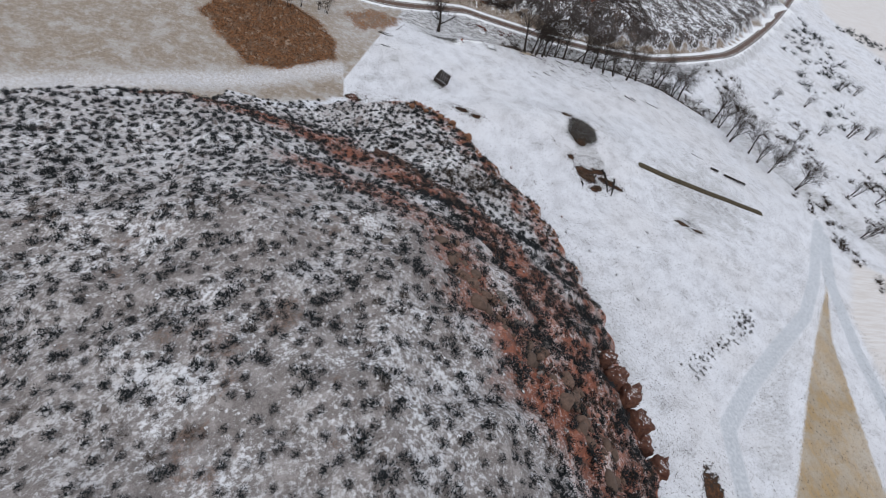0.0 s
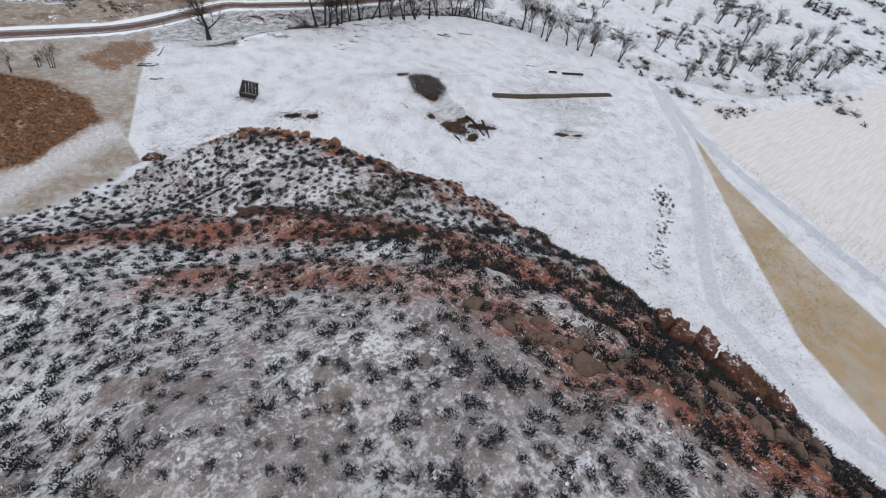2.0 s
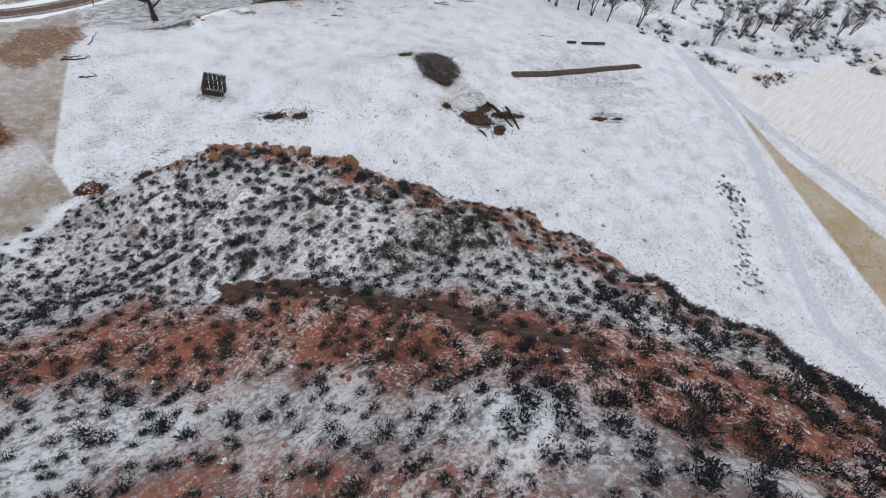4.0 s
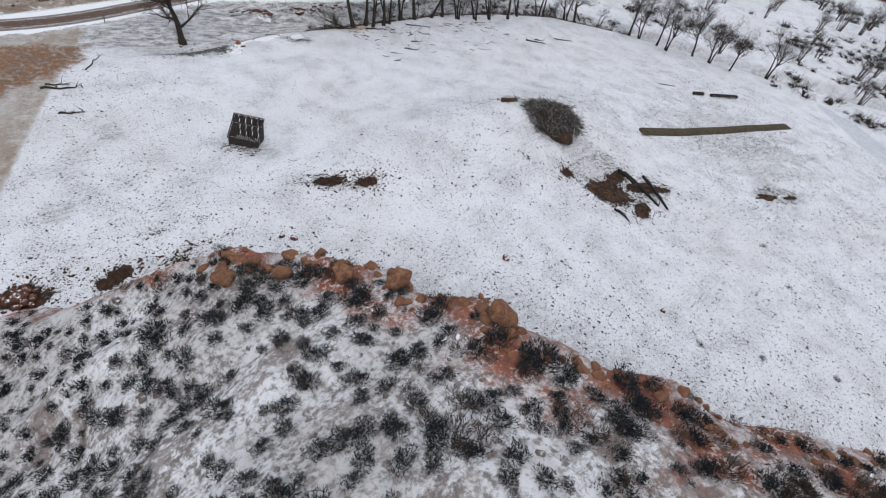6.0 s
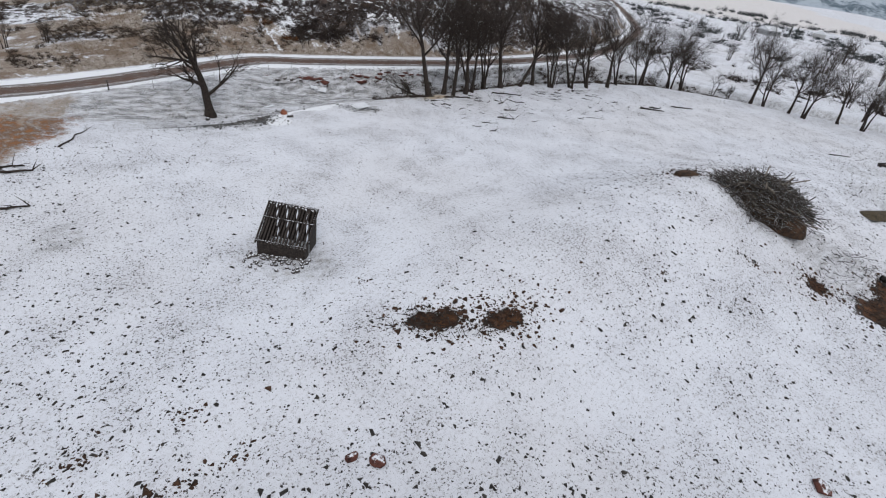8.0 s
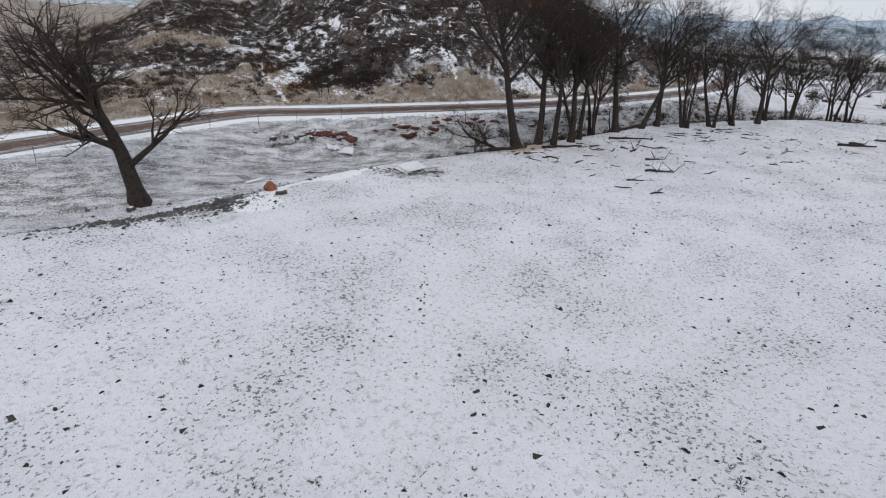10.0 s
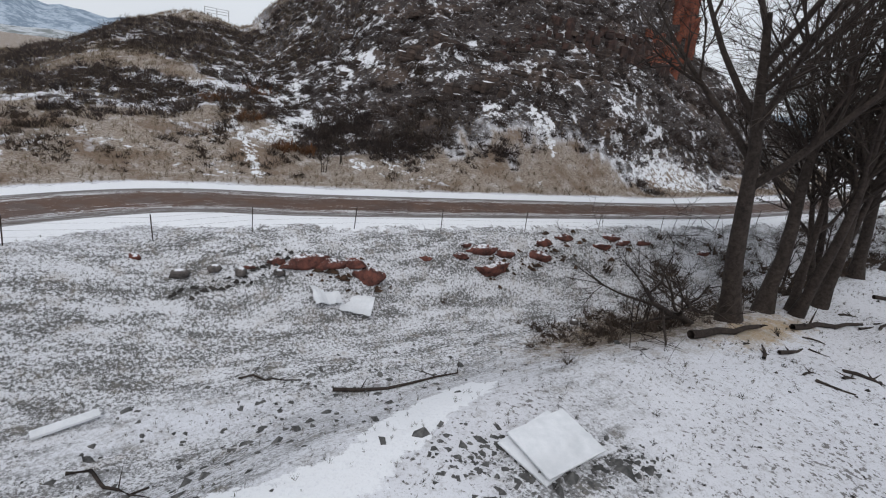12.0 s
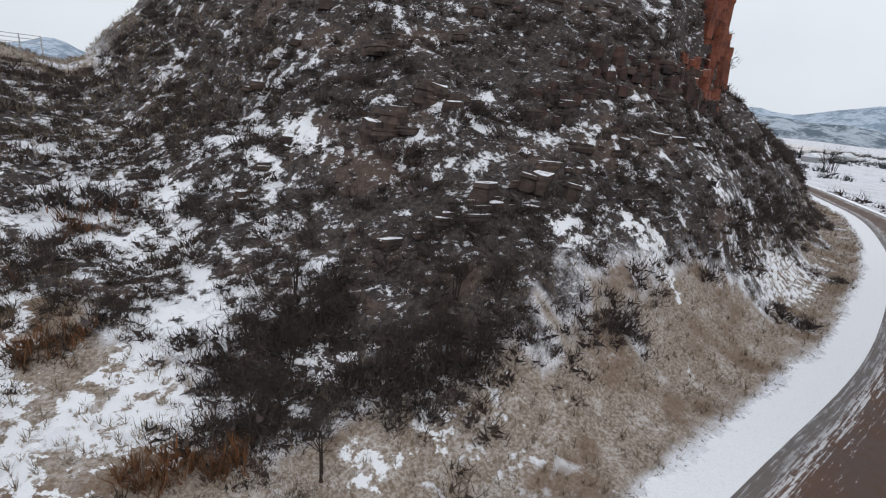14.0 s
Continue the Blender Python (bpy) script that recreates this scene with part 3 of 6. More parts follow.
def lift(points, step=2.0):
    """A polyline resampled and rounded."""
    p = [Vector((*q, 0)) for q in points]
    out = []
    for i in range(len(p) - 1):
        a, b, c, e = p[max(i - 1, 0)], p[i], p[i + 1], p[min(i + 2, len(p) - 1)]
        n = max(2, int((c - b).length / step))
        for j in range(n):
            t = j / n
            out.append(0.5 * ((2 * b) + (c - a) * t + (2 * a - 5 * b + 4 * c - e) * t * t + (3 * b - a - 3 * c + e) * t ** 3))
    return [*out, p[-1]]


def road_material():
    k = Nodes("gravel_road")
    along = k.attr("across")
    fine, wide = k.noise(9.0, 5, 0.7), k.noise(0.6, 4, 0.6)
    dirt = k.mix(k.step(wide, 0.3, 0.7), (0.075, 0.044, 0.034), (0.125, 0.075, 0.055))
    dirt = k.mix(k.math("MULTIPLY", k.step(fine, 0.45, 0.7), 0.3), dirt, (0.10, 0.085, 0.08))
    edge = k.math("ABSOLUTE", along)
    lane = k.n.new("ShaderNodeCombineXYZ")
    k.put(k.math("MULTIPLY", k.attr("along"), 0.22), lane.inputs[0])
    k.put(k.math("MULTIPLY", along, 13.0), lane.inputs[1])
    streak = k.n.new("ShaderNodeTexNoise")
    streak.inputs["Scale"].default_value, streak.inputs["Detail"].default_value, streak.inputs["Roughness"].default_value = 1.6, 8.0, 0.75
    k.l.new(lane.outputs[0], streak.inputs["Vector"])
    rut = k.math("ABSOLUTE", k.math("SUBTRACT", edge, 0.66))
    slush = k.math("ADD", streak.outputs["Fac"], k.math("SUBTRACT", k.math("MULTIPLY", edge, 0.10), k.math("MULTIPLY", k.step(rut, 0.05, 0.22), 0.07)))
    slush = k.math("ADD", slush, k.math("MULTIPLY", k.math("SUBTRACT", k.noise(5.0, 4, 0.7), 0.5), 0.25))
    colour = k.mix(k.math("MULTIPLY", k.step(slush, 0.55, 0.592), 0.85), dirt, (0.66, 0.66, 0.68))
    grey = k.step(edge, 0.62, 0.82)
    colour = k.mix(k.math("MULTIPLY", grey, 0.6), colour, (0.17, 0.165, 0.165))
    k.bump(k.math("ADD", fine, wide), 0.4, 0.06)
    return k.done(colour, k.mix(k.step(wide, 0.4, 0.6), (0.55, 0.55, 0.55), (0.85, 0.85, 0.85)))


def build_road():
    line = lift(ROAD)
    verts, faces, across, run, dist = [], [], [], [], 0.0
    cuts = (-1.12, -1.0, -0.72, -0.45, -0.2, 0.0, 0.2, 0.45, 0.72, 1.0, 1.12)
    for i, p in enumerate(line):
        a, b = line[max(i - 1, 0)], line[min(i + 1, len(line) - 1)]
        side = Vector((a.y - b.y, b.x - a.x, 0)).normalized()
        dist += (p - a).length
        zr = 0.5 + 1.8 * float(ease(p.x, 25, 74))
        for c in cuts:
            q = p + side * c * 2.75
            verts.append((q.x, q.y, zr + 0.07 - 0.05 * c * c - (0.02 if abs(abs(c) - 0.45) < 0.01 else 0) - (0.15 if abs(c) > 1.1 else 0)))
            across.append(c)
            run.append(dist)
    n = len(cuts)
    for i in range(len(line) - 1):
        for j in range(n - 1):
            faces.append((i * n + j, i * n + n + j, i * n + n + j + 1, i * n + j + 1))
    me = mesh_np("road", verts, np.array(faces)[:, ::-1], road_material(), True)
    me.attributes.new("across", "FLOAT", "POINT").data.foreach_set("value", np.array(across, np.float32))
    me.attributes.new("along", "FLOAT", "POINT").data.foreach_set("value", np.array(run, np.float32))
    return tagged(new("road", me), "wet brown gravel road with slushy snow tracks", "road", kind="structure")


build_road()


# ---- plants and stones ----
class Tubes:
    """Gathers tapered tubes into one mesh of quads."""

    def __init__(self):
        self.v, self.f = [], []

    def add(self, pts, radii, sides):
        base = len(self.v)
        for i, p in enumerate(pts):
            a, b = pts[max(i - 1, 0)], pts[min(i + 1, len(pts) - 1)]
            ax = (b - a).normalized()
            u = ax.orthogonal().normalized()
            w = ax.cross(u)
            for s in range(sides):
                t = 2 * math.pi * s / sides
                self.v.append(p + (u * math.cos(t) + w * math.sin(t)) * radii[i])
        for i in range(len(pts) - 1):
            for s in range(sides):
                n = (s + 1) % sides
                self.f.append((base + i * sides + s, base + i * sides + n, base + (i + 1) * sides + n, base + (i + 1) * sides + s))

    def mesh(self, name, material, smooth=True):
        return mesh_np(name, [tuple(v) for v in self.v], self.f, material, smooth)


def branch(rnd, store, start, way_, length, radius, level, depth, kids, wander, rise):
    """One limb and, from it, its smaller ones."""
    n = (9, 6, 4, 3, 2, 2)[level]
    wander = wander * 0.55 if level == 0 else wander
    pts, d = [start], way_.normalized()
    for _ in range(n - 1):
        d = (d + Vector((rnd.gauss(0, wander), rnd.gauss(0, wander), rnd.gauss(rise, wander * 0.7)))).normalized()
        pts.append(pts[-1] + d * length / (n - 1))
    radii = [radius * (1 - 0.72 * i / (n - 1)) for i in range(n)]
    if level == 0 and way_.z > 0.8 * way_.length:
        # the trunk wanders but ends where its lean points
        end = start + Vector((way_.x, way_.y, 0)) / way_.z * (pts[-1].z - start.z)
        slip = Vector((end.x - pts[-1].x, end.y - pts[-1].y, 0))
        pts = [p + slip * (i / (n - 1)) for i, p in enumerate(pts)]
    if level == 0:
        radii[0] *= 1.45
    store[0 if level < 2 else 1].add(pts, radii, (8, 5, 3, 3, 3, 3)[level])
    if level >= depth:
        return
    for k in range(kids[level]):
        t = rnd.uniform((0.24 if wander > 0.1 else 0.46) if level == 0 else 0.25, 1.0)
        i = min(int(t * (n - 1)), n - 2)
        p = pts[i].lerp(pts[i + 1], t * (n - 1) - i)
        ax = (pts[i + 1] - pts[i]).normalized()
        out = Vector((rnd.gauss(0, 1), rnd.gauss(0, 1), rnd.gauss(0.15, 0.6)))
        out = (out - ax * out.dot(ax)).normalized()
        spread = rnd.uniform(0.45, 1.05) if level == 0 and wander < 0.1 else rnd.uniform(0.6, 1.5)
        branch(rnd, store, p, ax + out * spread, length * rnd.uniform(0.38, 0.66), max(radii[i] * rnd.uniform(0.48, 0.70), 0.015), level + 1, depth, kids, wander * (1.15 if level else 1.9), rise * 0.8)


def tree_meshes(seed, height_, radius, stems=1, lean=(0, 0), kids=(7, 5, 4, 3), depth=4, wander=0.10):
    rnd = random.Random(seed)
    store = (Tubes(), Tubes())
    for s in range(stems):
        a = rnd.uniform(0, 6.28)
        tilt = 0.0 if stems == 1 else rnd.uniform(0.05, 0.2)
        off = Vector((math.cos(a), math.sin(a), 0)) * (0 if stems == 1 else rnd.uniform(0.2, 0.7))
        d = Vector((lean[0] + math.cos(a) * tilt, lean[1] + math.sin(a) * tilt, 1))
        k = rnd.uniform(0.75, 1.0) if stems > 1 else 1.0
        branch(rnd, store, off + Vector((0, 0, -0.3)), d, height_ * k * 0.78, radius * k, 0, depth, kids, wander, 0.06)
    return store[0].mesh("trunk", BARK), store[1].mesh("crown", TWIG)


def plant_tree(meshes, x, y, turn, size, label, group, name="bare_tree", category="tree", sink=0.0, lean=0.0):
    t = thing(name, label, category, pose(x, y, height(x, y) - sink, 0, -lean, 0) @ pose(0, 0, 0, 0, 0, turn) @ Matrix.Scale(size, 4), group)
    part("trunk", meshes[0], t)
    part("crown", meshes[1], t)
    return t


def blades(seed, count, spread, tall, width, dome=1.0, flat=0.0):
    """A tuft of narrow three-sided blades: (n, 3 verts, xyz)."""
    r = np.random.default_rng(seed)
    a = r.uniform(0, 2 * math.pi, count)
    e = np.arcsin(r.uniform(flat, 1.0, count))
    d = np.stack([np.cos(a) * np.cos(e) * spread, np.sin(a) * np.cos(e) * spread, np.sin(e) * tall], 1)
    d *= r.uniform(0.7, 1.1, count)[:, None]
    root = d * r.uniform(0.05, 0.45, count)[:, None] + r.normal(0, 0.05, (count, 3)) * spread
    root[:, 2] = np.maximum(root[:, 2], -0.05)
    side = np.stack([-np.sin(a), np.cos(a), r.normal(0, 0.5, count)], 1) * (width * r.uniform(0.5, 1.4, count))[:, None]
    return np.stack([root - side / 2, root + side / 2, d + side * 0.15], 1)


def twiggy(seed, count, wide, tall, length, width, lift_=0.5):
    """A rounded cloud of short twigs: (n, 3 verts, xyz)."""
    r = np.random.default_rng(seed)
    a, e = r.uniform(0, 2 * math.pi, count), np.arcsin(r.uniform(0.0, 1.0, count))
    k = r.uniform(0.15, 1.0, count) ** 0.6 * (1 + 0.22 * np.sin(2 * a + seed) + 0.13 * np.sin(5 * a + 2 * seed))
    p = np.stack([np.cos(a) * np.cos(e) * wide * k, np.sin(a) * np.cos(e) * wide * k, np.sin(e) * tall * k], 1)
    d = p / (np.linalg.norm(p, axis=1, keepdims=True) + 1e-6) * 0.7 + r.normal(0, 0.5, (count, 3))
    d[:, 2] += lift_
    d *= (length * r.uniform(0.5, 1.3, count) / np.linalg.norm(d, axis=1))[:, None]
    side = np.cross(d, r.normal(0, 1, (count, 3)))
    side *= (width * r.uniform(0.6, 1.4, count) / (np.linalg.norm(side, axis=1) + 1e-6))[:, None]
    root = p - d * 0.5
    root[:, 2] = np.maximum(root[:, 2], -0.03)
    return np.stack([root - side / 2, root + side / 2, p + d * 0.5], 1)


def scatter(name, forms, x, y, size, material, label, category, sink=0.0, seed=1, z=None, tilt=0.0):
    """Many small pieces in one mesh."""
    r = np.random.default_rng(seed)
    z = heights(x, y) - sink if z is None else z
    turn, pick = r.uniform(0, 2 * math.pi, len(x)), r.integers(0, len(forms), len(x))
    out = []
    for i, form in enumerate(forms):
        m = pick == i
        if not m.any():
            continue
        c, s = np.cos(turn[m])[:, None, None], np.sin(turn[m])[:, None, None]
        p = np.repeat(form[None], m.sum(), 0) * size[m][:, None, None, None]
        q = np.stack([p[..., 0] * c - p[..., 1] * s, p[..., 0] * s + p[..., 1] * c, p[..., 2]], -1)
        q += np.stack([x[m], y[m], z[m]], -1)[:, None, None, :]
        out.append(q.reshape(-1, 3))
    v = np.concatenate(out)
    ob = new(name, mesh_np(name, v, np.arange(len(v)).reshape(-1, 3), material))
    return tagged(ob, label, category, kind="stuff")


def rows_of(lo_x, hi_x, lo_y, hi_y, gap, seed, jitter=0.42):
    """Uneven spots about a gap apart."""
    r = np.random.default_rng(seed)
    gx, gy = np.meshgrid(np.arange(lo_x, hi_x, gap), np.arange(lo_y, hi_y, gap))
    gx, gy = gx + (np.arange(gx.shape[0]) % 2 * gap / 2)[:, None], gy
    x, y = gx.ravel() + r.normal(0, jitter * gap * 0.6, gx.size), gy.ravel() + r.normal(0, jitter * gap * 0.6, gx.size)
    return x, y, r


def rock_mesh(seed, material, squash=(1, 1, 0.75), level=3, cuts=9, crag=1.0):
    bm = bmesh.new()
    bmesh.ops.create_icosphere(bm, subdivisions=level, radius=1)
    rnd = random.Random(seed)
    planes = []
    for _ in range(cuts):
        nrm = Vector((rnd.gauss(0, 1), rnd.gauss(0, 1), rnd.gauss(0, 1))).normalized()
        planes.append((nrm, rnd.uniform(0.58, 0.9)))
    shift = Vector((seed * 3.1, seed * 1.7, 0))
    for v in bm.verts:
        p = v.co * (1 + 0.28 * noise.noise(v.co * 1.3 + shift))
        for nrm, h in planes:
            over = p.dot(nrm) - h
            if over > 0:
                p -= nrm * over * 0.92
        p *= 1 + crag * (0.07 * noise.noise(v.co * 3.5 + shift) + 0.04 * noise.noise(v.co * 9 + shift))
        p.z += 0.03 * math.sin(p.z * 16 + seed)
        v.co = Vector((p.x * squash[0], p.y * squash[1], p.z * squash[2]))
    me = bpy.data.meshes.new("rock")
    bm.to_mesh(me)
    bm.free()
    me.materials.append(material)
    me.polygons.foreach_set("use_smooth", np.ones(len(me.polygons), bool))
    return me


def rock(name, me, x, y, size, label, group="", turn=0.0, sink=0.35, category="rock", tilt=0.0):
    ob = new(name, me)
    sz = size if isinstance(size, tuple) else (size, size, size)
    ob.matrix_basis = pose(x, y, height(x, y) + sz[2] * (0.6 - sink), tilt, 0, turn) @ Matrix.Diagonal((*sz, 1))
    return tagged(ob, label, category, group)


# sagebrush over the near hill
def sage_form(seed, shell, length, width):
    """A low rounded cushion of fine upright twigs over a dense heart."""
    r = np.random.default_rng(seed)
    dense = twiggy(seed + 900, shell // 4, 0.5, 0.36, 0.26, 0.17, 0.2)
    a, e = r.uniform(0, 2 * math.pi, shell), np.arcsin(r.uniform(0.02, 1.0, shell) ** 0.8)
    k = r.uniform(0.55, 1.0, shell) * (1 + 0.16 * np.sin(2 * a + seed) + 0.10 * np.sin(3 * a + 2 * seed))
    p = np.stack([np.cos(a) * np.cos(e) * 0.82 * k, np.sin(a) * np.cos(e) * 0.82 * k, np.sin(e) * 0.62 * k], 1)
    d = p * 0.55 + r.normal(0, 0.22, (shell, 3))
    d[:, 2] += 0.45
    d *= (length * r.uniform(0.6, 1.3, shell) / np.linalg.norm(d, axis=1))[:, None]
    side = np.cross(d, r.normal(0, 1, (shell, 3)))
    side *= (width * r.uniform(0.6, 1.4, shell) / (np.linalg.norm(side, axis=1) + 1e-6))[:, None]
    root = p - d * 0.55
    root[:, 2] = np.maximum(root[:, 2], -0.03)
    shape = np.stack([root - side / 2, root + side / 2, p + d * 0.45], 1)
    return np.concatenate([dense, shape])


sage_forms = [sage_form(170 + i, 210, 0.22, 0.05) for i in range(6)]
far_sage = [sage_form(180 + i, 130, 0.24, 0.07) for i in range(5)]
sx, sy, r_sage = rows_of(-118, 66, -14, 146, 1.78, 11, 0.40)
hz_, u_, rim_ = hill_at(sx, sy)
band_gap = way(RED_BAND, sx, sy)[0]
keep = (hz_ > 0.8) & (u_ > 0.3) & (r_sage.uniform(0, 1, len(sx)) < 0.86 + 0.18 * waves(sx, sy, 30, 51)) & (r_sage.uniform(0, 1, len(sx)) < 0.66 + 0.1 * band_gap)
sx, sy = sx[keep], sy[keep]
s_size = np.clip(r_sage.lognormal(0.0, 0.24, len(sx)), 0.42, 1.6) * (1 + 0.16 * waves(sx, sy, 22, 53, 2)) * (1 + 0.3 * ease(sx, 12, 32) * (1 - ease(sy, 55, 80)))
near_nose = (sy > 97) & (sx > 12)
order = np.argsort(np.where(near_nose, np.abs(sy - 112) + 0.3 * np.abs(sx - 38), 1e6))
single = np.zeros(len(sx), bool)
single[order[:260]] = True
off = ~single & (sy < 62)
scatter("sagebrush_cover", far_sage, sx[off], sy[off], s_size[off], SAGE, "grey-green sagebrush over the far side of the hill", "sagebrush", 0.06, 4)
single_or_off = single | off
scatter("sagebrush_cover", sage_forms, sx[~single_or_off], sy[~single_or_off], s_size[~single_or_off], SAGE, "grey-green sagebrush dotted over the snowy stony hill", "sagebrush", 0.06, 3)
bush_forms = [twiggy(190 + i, 470, 0.84, 0.64, 0.30, 0.052) for i in range(6)]
bush_meshes = [mesh_np("sagebrush", f.reshape(-1, 3), np.arange(f.size // 3).reshape(-1, 3), SAGE) for f in bush_forms]
for x, y, z, s in zip(sx[single], sy[single], heights(sx[single], sy[single]), s_size[single]):
    b = new("sagebrush", bush_meshes[int(r_sage.integers(0, 6))])
    b.matrix_basis = pose(x, y, z - 0.06, 0, 0, r_sage.uniform(0, 360)) @ Matrix.Scale(s, 4)
    tagged(b, "grey-green sagebrush clump on the snowy slope", "sagebrush", "sagebrush on the nose of the hill")
# brown shrubs among the sage and along the rim
brush_forms = [twiggy(140 + i, 150, 0.9, 0.85, 0.6, 0.045, 0.8) for i in range(4)]
bx, by, r_b = rows_of(-60, 66, -10, 138, 2.2, 13)
hb, ub, _ = hill_at(bx, by)
keep = (hb > 1.5) & (ub > -1.0) & ((ub < np.interp(by, (60, 100, 120), (13, 11, 8))) & (r_b.uniform(0, 1, len(bx)) < 0.55) | (way(RED_BAND, bx, by)[0] < 8) & (r_b.uniform(0, 1, len(bx)) < 0.5) | (r_b.uniform(0, 1, len(bx)) < 0.07))
scatter("rim_brush", brush_forms, bx[keep], by[keep], np.clip(r_b.normal(0.78, 0.24, keep.sum()), 0.35, 1.5), BROWN_BRUSH, "brown leafless shrubs along the red rock rim", "shrub", 0.05, 5)
q = r_b.normal(0, 1, (70, 2)) * (3.6, 3.2) + (45.5, 86.0)
q = np.concatenate([q, r_b.normal(0, 1, (30, 2)) * (4.0, 1.6) + (38.0, 87.5)])
scatter("brown_thicket", brush_forms, q[:, 0], q[:, 1], np.clip(r_b.normal(0.9, 0.3, len(q)), 0.4, 1.6), BROWN_BRUSH, "brown leafless thicket on the slope behind the rim", "shrub", 0.05, 7)
for x, y, s in ((22.4, 99.0, 1.7), (24.0, 100.4, 1.3), (21.2, 97.8, 1.1), (37.5, 103.5, 1.5), (39.0, 105.0, 1.2), (36.0, 102.5, 1.2)):
    me = mesh_np("shrub", brush_forms[0].reshape(-1, 3), np.arange(brush_forms[0].size // 3).reshape(-1, 3), BROWN_BRUSH)
    b = new("shrub", me)
    b.matrix_basis = pose(x, y, height(x, y) - 0.05, 0, 0, x * 40) @ Matrix.Scale(s, 4)
    tagged(b, "dark brown leafless shrub on the sage slope", "shrub")
# tawny boulders on the rim
tan_rocks = [rock_mesh(i, SANDSTONE, (1, 1, 0.8), 3, 16, 2.6) for i in range(7)]
r_rock = random.Random(5)
for i in range(130):
    y = 58 + 74 * ((i + r_rock.random()) / 130) ** 0.8
    x_rim = float(np.interp(y, [h[0] for h in HILL], [h[1] for h in HILL])) + 0.7 * math.sin(y * 0.53) + 0.6 * math.sin(y * 0.91 + 1)
    s = r_rock.choice((0.35, 0.4, 0.5, 0.5, 0.6, 0.7, 0.9))
    s *= 0.6 if y < 92 else 0.8
    rock("boulder", tan_rocks[i % 7], x_rim - r_rock.uniform(-0.6, 3.0), y, (s * r_rock.uniform(0.9, 1.5), s, s * r_rock.uniform(0.7, 1.1)), "tawny sandstone boulder on the hill's rim", "boulders along the rim", r_rock.uniform(0, 360), 0.72, "boulder")
for x, y, s in ((43.0, 116.8, 1.25), (46.0, 108.4, 1.2), (40.2, 120.6, 1.0), (36.6, 124.0, 0.9), (32.5, 127.0, 1.0)):
    rock("boulder", tan_rocks[int(x) % 7], x, y, (s * 1.15, s, s), "large tawny sandstone boulder on the hill's rim", "boulders along the rim", x * 9, 0.42, "boulder")
red_rocks = [rock_mesh(20 + i, REDROCK) for i in range(5)]
bare_red = [rock_mesh(30 + i, plain("dark_red_rock", (0.07, 0.035, 0.028), (0.17, 0.075, 0.05), 1.6, snow=0.02, local=False, bump=1.0), (1, 0.85, 1), 4, 30, 4.5) for i in range(3)]
for i, (x, y, s) in enumerate(((58.6, 31.5, 3.2), (60.2, 27.6, 3.0), (61.2, 23.4, 3.4), (61.5, 19.5, 2.6), (57.0, 34.5, 2.2), (62.0, 15.5, 2.6))):
    rock("rock_outcrop", bare_red[i % 3], x, y, (s, s, s * 1.25), "dark red rock pinnacle on the cliff edge", "pinnacles on the cliff edge", 50 * i, 0.35, "rock")
SLAB = plain("grey_slab", (0.10, 0.085, 0.078), (0.24, 0.205, 0.185), 1.6, snow=0.0, local=False, bump=0.8)
for i, (x, y, s) in enumerate(((27.3, 44.8, 0.9), (10.5, 40.3, 1.1), (30.0, 83.3, 1.2), (28.5, 36.0, 1.3), (31.0, 32.0, 1.4), (22.0, 50.0, 0.8), (34.0, 28.5, 1.1), (36.5, 38.0, 1.0))):
    rock("flat_rock", rock_mesh(60 + i, SLAB, (1.2, 0.9, 0.35), 3, 22, 2.5), x, y, 0.75 * s, "flat grey sandstone slab on the sage hill", "slabs on the hill", 37 * i, 0.5, "rock")

BROWN_SLAB = plain("brown_slab", (0.085, 0.05, 0.04), (0.24, 0.15, 0.11), 2.0, local=False, bump=0.9, vary=(0.10, 0.075, 0.062))
upper_slabs = [rock_mesh(120 + i, BROWN_SLAB, (1.2, 0.9, 0.55), 3, 30, 1.3) for i in range(7)]
r_up = random.Random(21)
for i in range(110):
    t = 2.0 + 6.2 * (i + r_up.random()) / 110
    k = int(t)
    x = RED_UPPER[k][0] + (RED_UPPER[k + 1][0] - RED_UPPER[k][0]) * (t - k) + r_up.gauss(0, 1.6)
    y = RED_UPPER[k][1] + (RED_UPPER[k + 1][1] - RED_UPPER[k][1]) * (t - k) + r_up.gauss(0, 1.6)
    s = r_up.choice((0.3, 0.4, 0.5, 0.6, 0.8, 1.1, 1.5))
    rock("flat_rock", upper_slabs[i % 7], x, y, (s, s, s), "brown sandstone slab breaking out of the red slope", "slabs on the red slope", r_up.uniform(0, 360), 0.55, "rock")



def chip(seed):
    """An angular stone with a tilted top: (n, 3 verts, xyz)."""
    r = np.random.default_rng(seed)
    n = 5 + seed % 2
    a = (np.arange(n) + r.uniform(-0.3, 0.3, n)) * 2 * math.pi / n
    far = r.uniform(0.6, 1.2, n)
    low = np.stack([np.cos(a) * far * 1.2, np.sin(a) * far * 0.85, np.full(n, -0.3)], 1)
    top = low * r.uniform(0.6, 0.95, (n, 1))
    top[:, 2] = 0.32 + 0.28 * top[:, 0] * r.normal(0, 1) + 0.2 * top[:, 1] + r.uniform(-0.05, 0.05, n)
    tri = []
    for i in range(n):
        j = (i + 1) % n
        tri += [(low[i], low[j], top[j]), (low[i], top[j], top[i])]
    return np.array(tri + [(top[0], top[i], top[i + 1]) for i in range(1, n - 1)])


